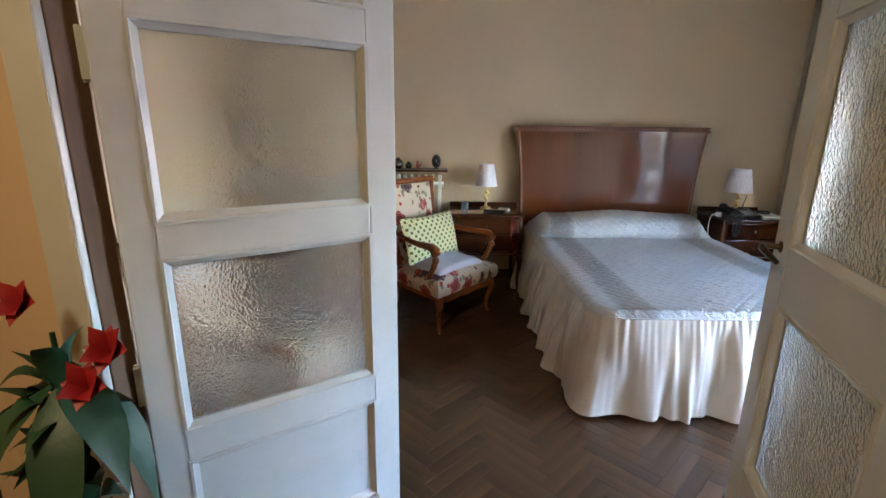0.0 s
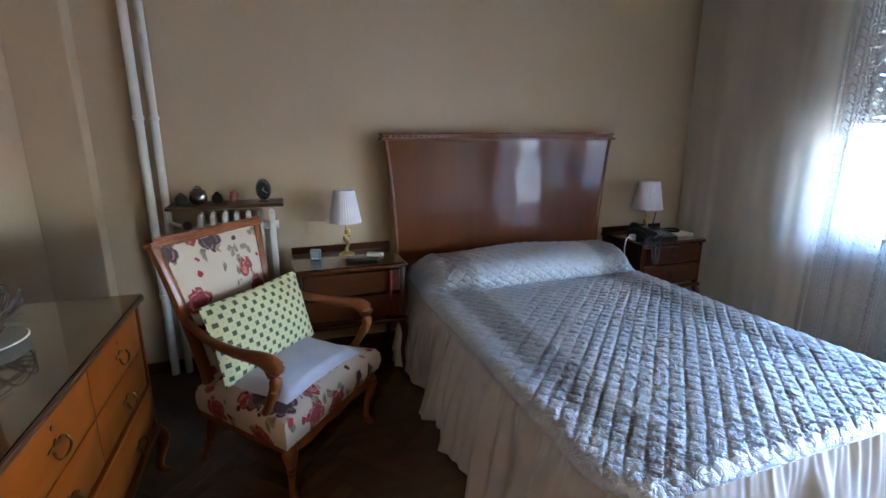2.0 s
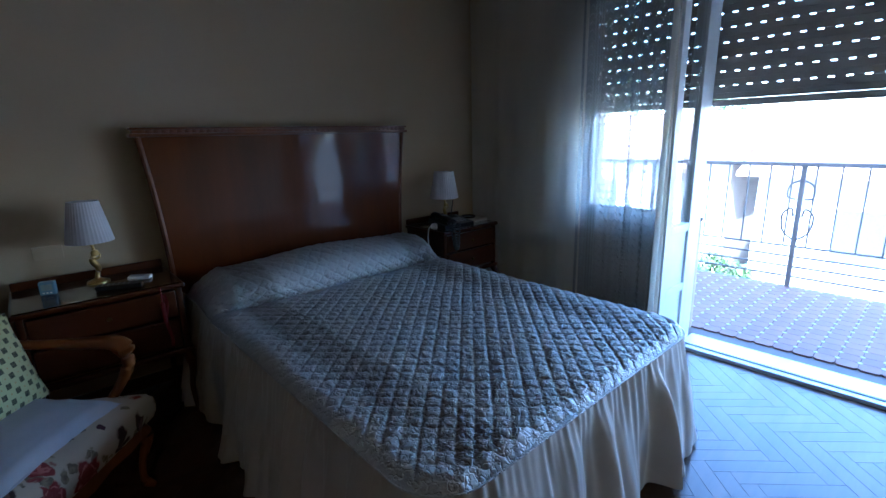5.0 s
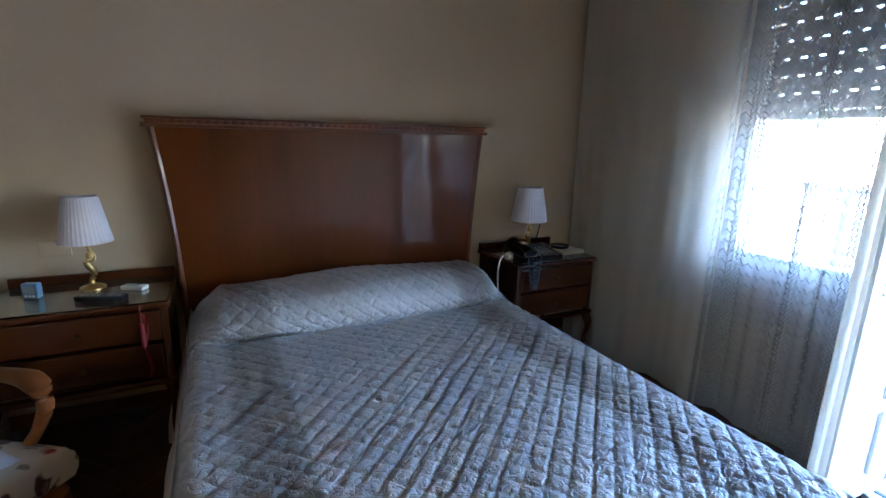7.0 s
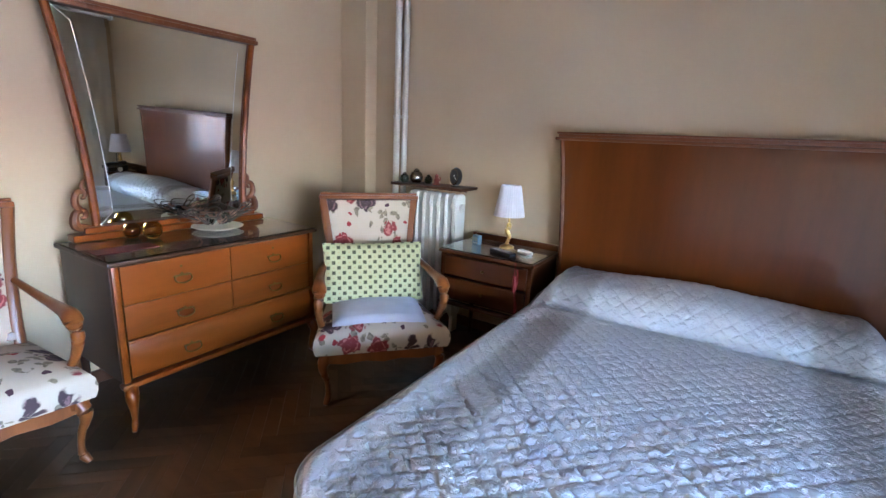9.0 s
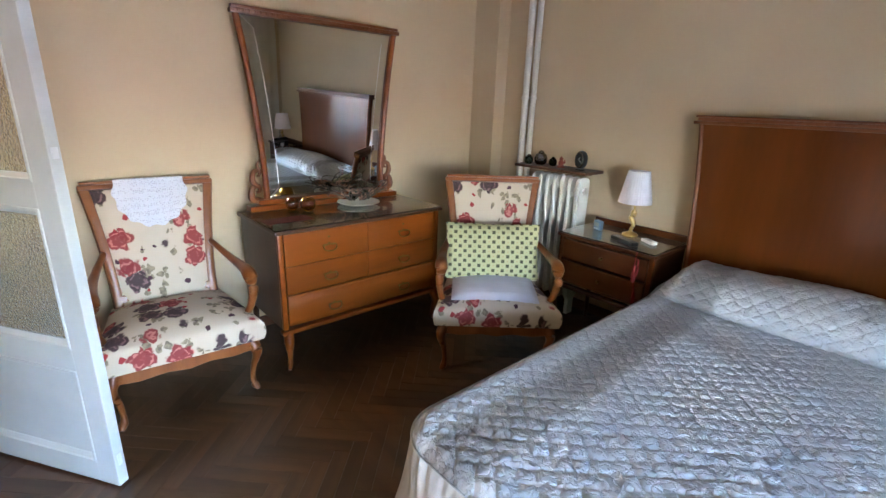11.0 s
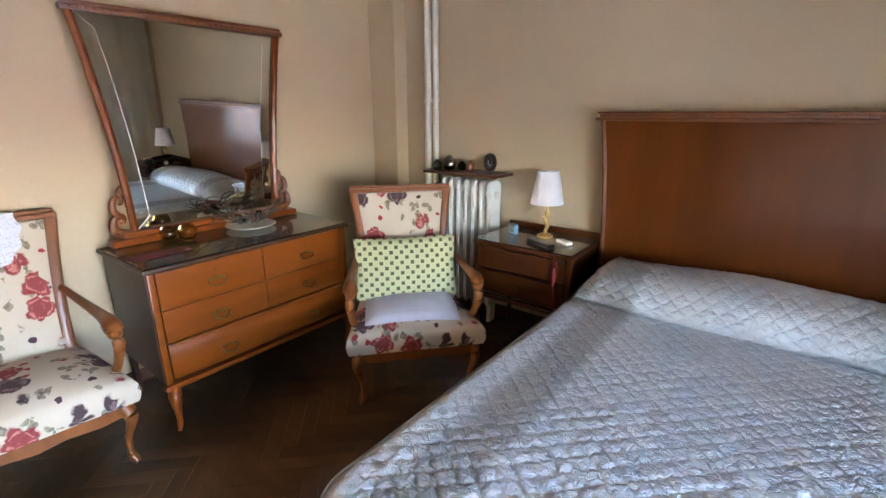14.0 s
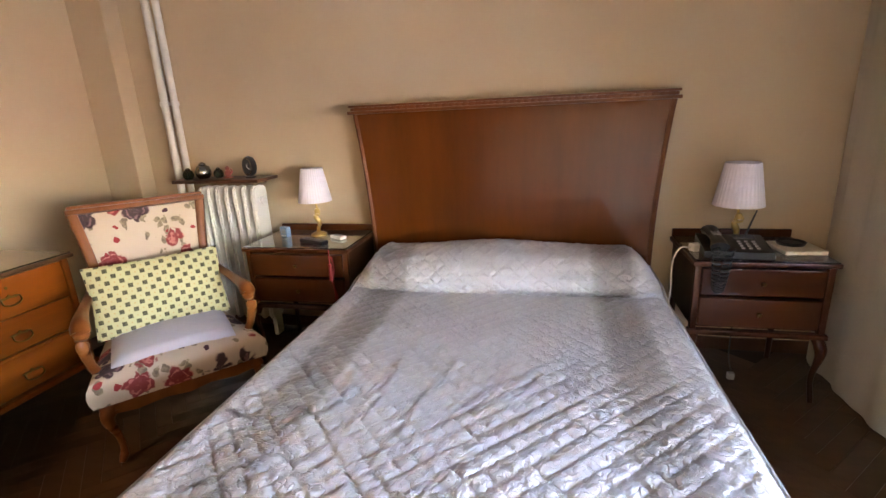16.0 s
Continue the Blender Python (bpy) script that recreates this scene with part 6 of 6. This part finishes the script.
def house(x0, x1, y0, y1, z0, z1, ridge, label):
    h = thing("house", label, "house", pose(x0, (y0 + y1) / 2, z0))
    inv = h.matrix_world.inverted()
    bm = box(x0, x1, y0, y1, z0, z1)
    bm.transform(inv)
    part("wall", bm, M_FACADE, h)
    xm = (x0 + x1) / 2
    bm = prism([(x0 - 0.5, z1 + 0.001), (x1 + 0.5, z1 + 0.001), (x1 + 0.5, z1 + 0.12), (xm, ridge), (x0 - 0.5, z1 + 0.12)], y0 - 0.4, y1 + 0.4)
    bm.transform(inv)
    part("roof", bm, M_ROOF, h)
    y = y0 + 1.0
    while y < y1 - 1.4:
        zz = z1 - 2.0
        w = part("window", box(-0.02, 0.03, 0, 1.0, 0, 1.25), M_WINDARK, h)
        w.matrix_local = inv @ Matrix.Translation((x0 - 0.012, y, zz))
        part("window_frame", box(-0.05, -0.021, -0.06, 0.0, -0.06, 1.31), M_SASH, w)
        part("window_frame", box(-0.05, -0.021, 1.0, 1.06, -0.06, 1.31), M_SASH, w)
        part("window_sill", box(-0.10, -0.021, -0.08, 1.08, -0.12, -0.06), M_SASH, w)
        y += 2.6


house(15.5, 22, -6, 5.5, -3.3, 0.15, 1.55, "low pale rendered house with a tiled roof across the street")
house(17.0, 24, 6.6, 17, -3.3, 0.45, 2.0, "low pale rendered house with a tiled roof further along the street")


def tree(x, y, z0, height, crown, label, seed, name="tree"):
    rnd = random.Random(seed)
    t = thing(name, label, "tree", pose(x, y, z0))
    tb = sweep(spline([(0, 0, 0), (0.05, 0.03, height * 0.3), (-0.03, 0.05, height * 0.6), (0.04, 0, height * 0.85)], 5), [0.06 * crown + 0.05, 0.05 * crown, 0.03], 8)
    for k in range(7):
        a = k * 2.4
        b0 = Vector((0, 0.02, height * (0.42 + 0.06 * k)))
        sweep(spline([b0, b0 + Vector((0.4 * crown * math.cos(a), 0.4 * crown * math.sin(a), 0.25 * crown)), b0 + Vector((0.75 * crown * math.cos(a), 0.75 * crown * math.sin(a), 0.6 * crown))], 4), [0.03, 0.02, 0.008], 6, tb)
    part("trunk", tb, M_BARK, t, "", True)
    verts, faces = [], []
    clumps = [(rnd.gauss(0, 0.5) * crown, rnd.gauss(0, 0.5) * crown, height * 0.78 + rnd.gauss(0, 0.36) * crown, rnd.uniform(0.2, 0.42) * crown) for _ in range(42)]
    for cx, cy, cz, cr in clumps:
        for _ in range(60):
            d = Vector((rnd.gauss(0, 1), rnd.gauss(0, 1), rnd.gauss(0, 0.8))).normalized() * cr * rnd.uniform(0.5, 1.0)
            p = Vector((cx, cy, cz)) + d
            u = Vector((rnd.gauss(0, 1), rnd.gauss(0, 1), rnd.gauss(0, 1))).normalized()
            w = u.orthogonal().normalized()
            s = rnd.uniform(0.05, 0.10) * (0.5 + 0.35 * crown)
            k = len(verts)
            verts += [p - u * s, p + w * s * 0.5, p + u * s, p - w * s * 0.5]
            faces.append((k, k + 1, k + 2, k + 3))
    me = bpy.data.meshes.new("crown")
    me.from_pydata(verts, [], faces)
    me.materials.append(M_TREELEAF)
    o = new("crown", me)
    o.parent = t
    return t


tree(7.6, 3.9, -3.3, 3.3, 0.62, "small green tree beyond the terrace railing", 1)
tree(27, 15.5, -3.3, 8.0, 2.3, "tall leafy tree behind the houses", 2)
tree(30, 20.0, -3.3, 8.5, 2.6, "tall leafy tree behind the houses", 3)
tree(28, 10.5, -3.3, 7.0, 2.0, "leafy tree behind the houses", 5)


def terrace_tiles():
    """Octagonal terracotta tiles with small white squares at their corners."""
    P, c = 0.105, 0.016
    def octa():
        h = P / 2 - 0.0015
        return prism([(-h + c, -h), (h - c, -h), (h, -h + c), (h, h - c), (h - c, h), (-h + c, h), (-h, h - c), (-h, -h + c)], -0.012, 0.0, axis="z")
    bm = octa()
    tm = bpy.data.meshes.new("tile")
    bm.to_mesh(tm)
    bm.free()
    tm.materials.append(M_TERRACE)
    bm = prism([(-c + 0.002, 0), (0, -c + 0.002), (c - 0.002, 0), (0, c - 0.002)], -0.012, 0.0005, axis="z")
    im = bpy.data.meshes.new("tile_inset")
    bm.to_mesh(im)
    bm.free()
    im.materials.append(M_INSET)
    rest, resti = bmesh.new(), bmesh.new()
    for i in range(16):
        for j in range(97):
            x, y = XO + 0.03 + (i + 0.5) * P, -2.3 + (j + 0.5) * P
            if x + P / 2 > 5.99:
                continue
            if 1.9 < y < 3.7:
                for me, ox in ((tm, 0.0), (im, P / 2)):
                    o = new(me.name.split(".")[0], me)
                    o.parent = ter
                    o.matrix_world = pose(x + ox, y + ox, 0)
            else:
                for me, dst, ox in ((tm, rest, 0.0), (im, resti, P / 2)):
                    n0 = len(dst.verts)
                    dst.from_mesh(me)
                    dst.verts.ensure_lookup_table()
                    for v in dst.verts[n0:]:
                        v.co += Vector((x + ox, y + ox, 0))
    a = part("tile_field", rest, M_TERRACE, ter)
    a["kind"] = "stuff"
    b = part("inset_field", resti, M_INSET, ter)
    b["kind"] = "stuff"


terrace_tiles()


# ---- parquet, last of the setting ----
def parquet():
    """Herringbone blocks; those by the door are pieces of their own."""
    L, W, T = 0.34, 0.0685, 0.006
    g = 0.0007
    near_mesh = None
    me = {}
    bm = bmesh.new()
    count = 0
    verts, faces = [], []
    s = math.sqrt(0.5)

    def block(cx, cy, ang):
        nonlocal count, near_mesh
        if not (-1.5 < cx < 4.15 and -1.7 < cy < YB - 0.02):
            return
        if cx < XL + 0.05 and cy > 1.7:
            return
        if 0.25 < cx < 2.35 and 1.15 < cy < 2.75 and count < 290:
            if near_mesh is None:
                b = box(-L / 2 + g, L / 2 - g, -W / 2 + g, W / 2 - g, -T, 0, 0.0012)
                near_mesh = bpy.data.meshes.new("plank")
                b.to_mesh(near_mesh)
                b.free()
                near_mesh.materials.append(M_PARQUET)
            o = new("plank", near_mesh)
            o.parent = sub
            o.matrix_world = pose(cx, cy, 0, 0, 0, math.degrees(ang))
            count += 1
            return
        c, q = math.cos(ang), math.sin(ang)
        k = len(verts)
        for (px, py, pz) in ((-L / 2 + g, -W / 2 + g, 0), (L / 2 - g, -W / 2 + g, 0), (L / 2 - g, W / 2 - g, 0), (-L / 2 + g, W / 2 - g, 0)):
            verts.append((cx + px * c - py * q, cy + px * q + py * c, pz))
        for (px, py) in ((-L / 2 + g, -W / 2 + g), (L / 2 - g, -W / 2 + g), (L / 2 - g, W / 2 - g), (-L / 2 + g, W / 2 - g)):
            verts.append((cx + px * c - py * q, cy + px * q + py * c, -T))
        faces.append((k, k + 1, k + 2, k + 3))
        for e in range(4):
            faces.append((k + 4 + e, k + 4 + (e + 1) % 4, k + (e + 1) % 4, k + e))

    # herringbone in its own axes, turned by 45 degrees
    for i in range(-60, 75):
        for j in range(-14, 16):
            bx, by = i * W + j * L, i * W - j * L
            for ox, oy, a in ((L / 2, W / 2, 0.0), (W / 2, W + L / 2, math.pi / 2)):
                hx, hy = bx + ox, by + oy
                x, y = (hx - hy) * s, (hx + hy) * s
                block(x + 1.3, y + 1.6, a + math.pi / 4)
    m = bpy.data.meshes.new("parquet_blocks")
    m.from_pydata(verts, [], faces)
    m.materials.append(M_PARQUET)
    o = new("parquet_blocks", m)
    o.parent = sub
    o["kind"] = "stuff"


parquet()
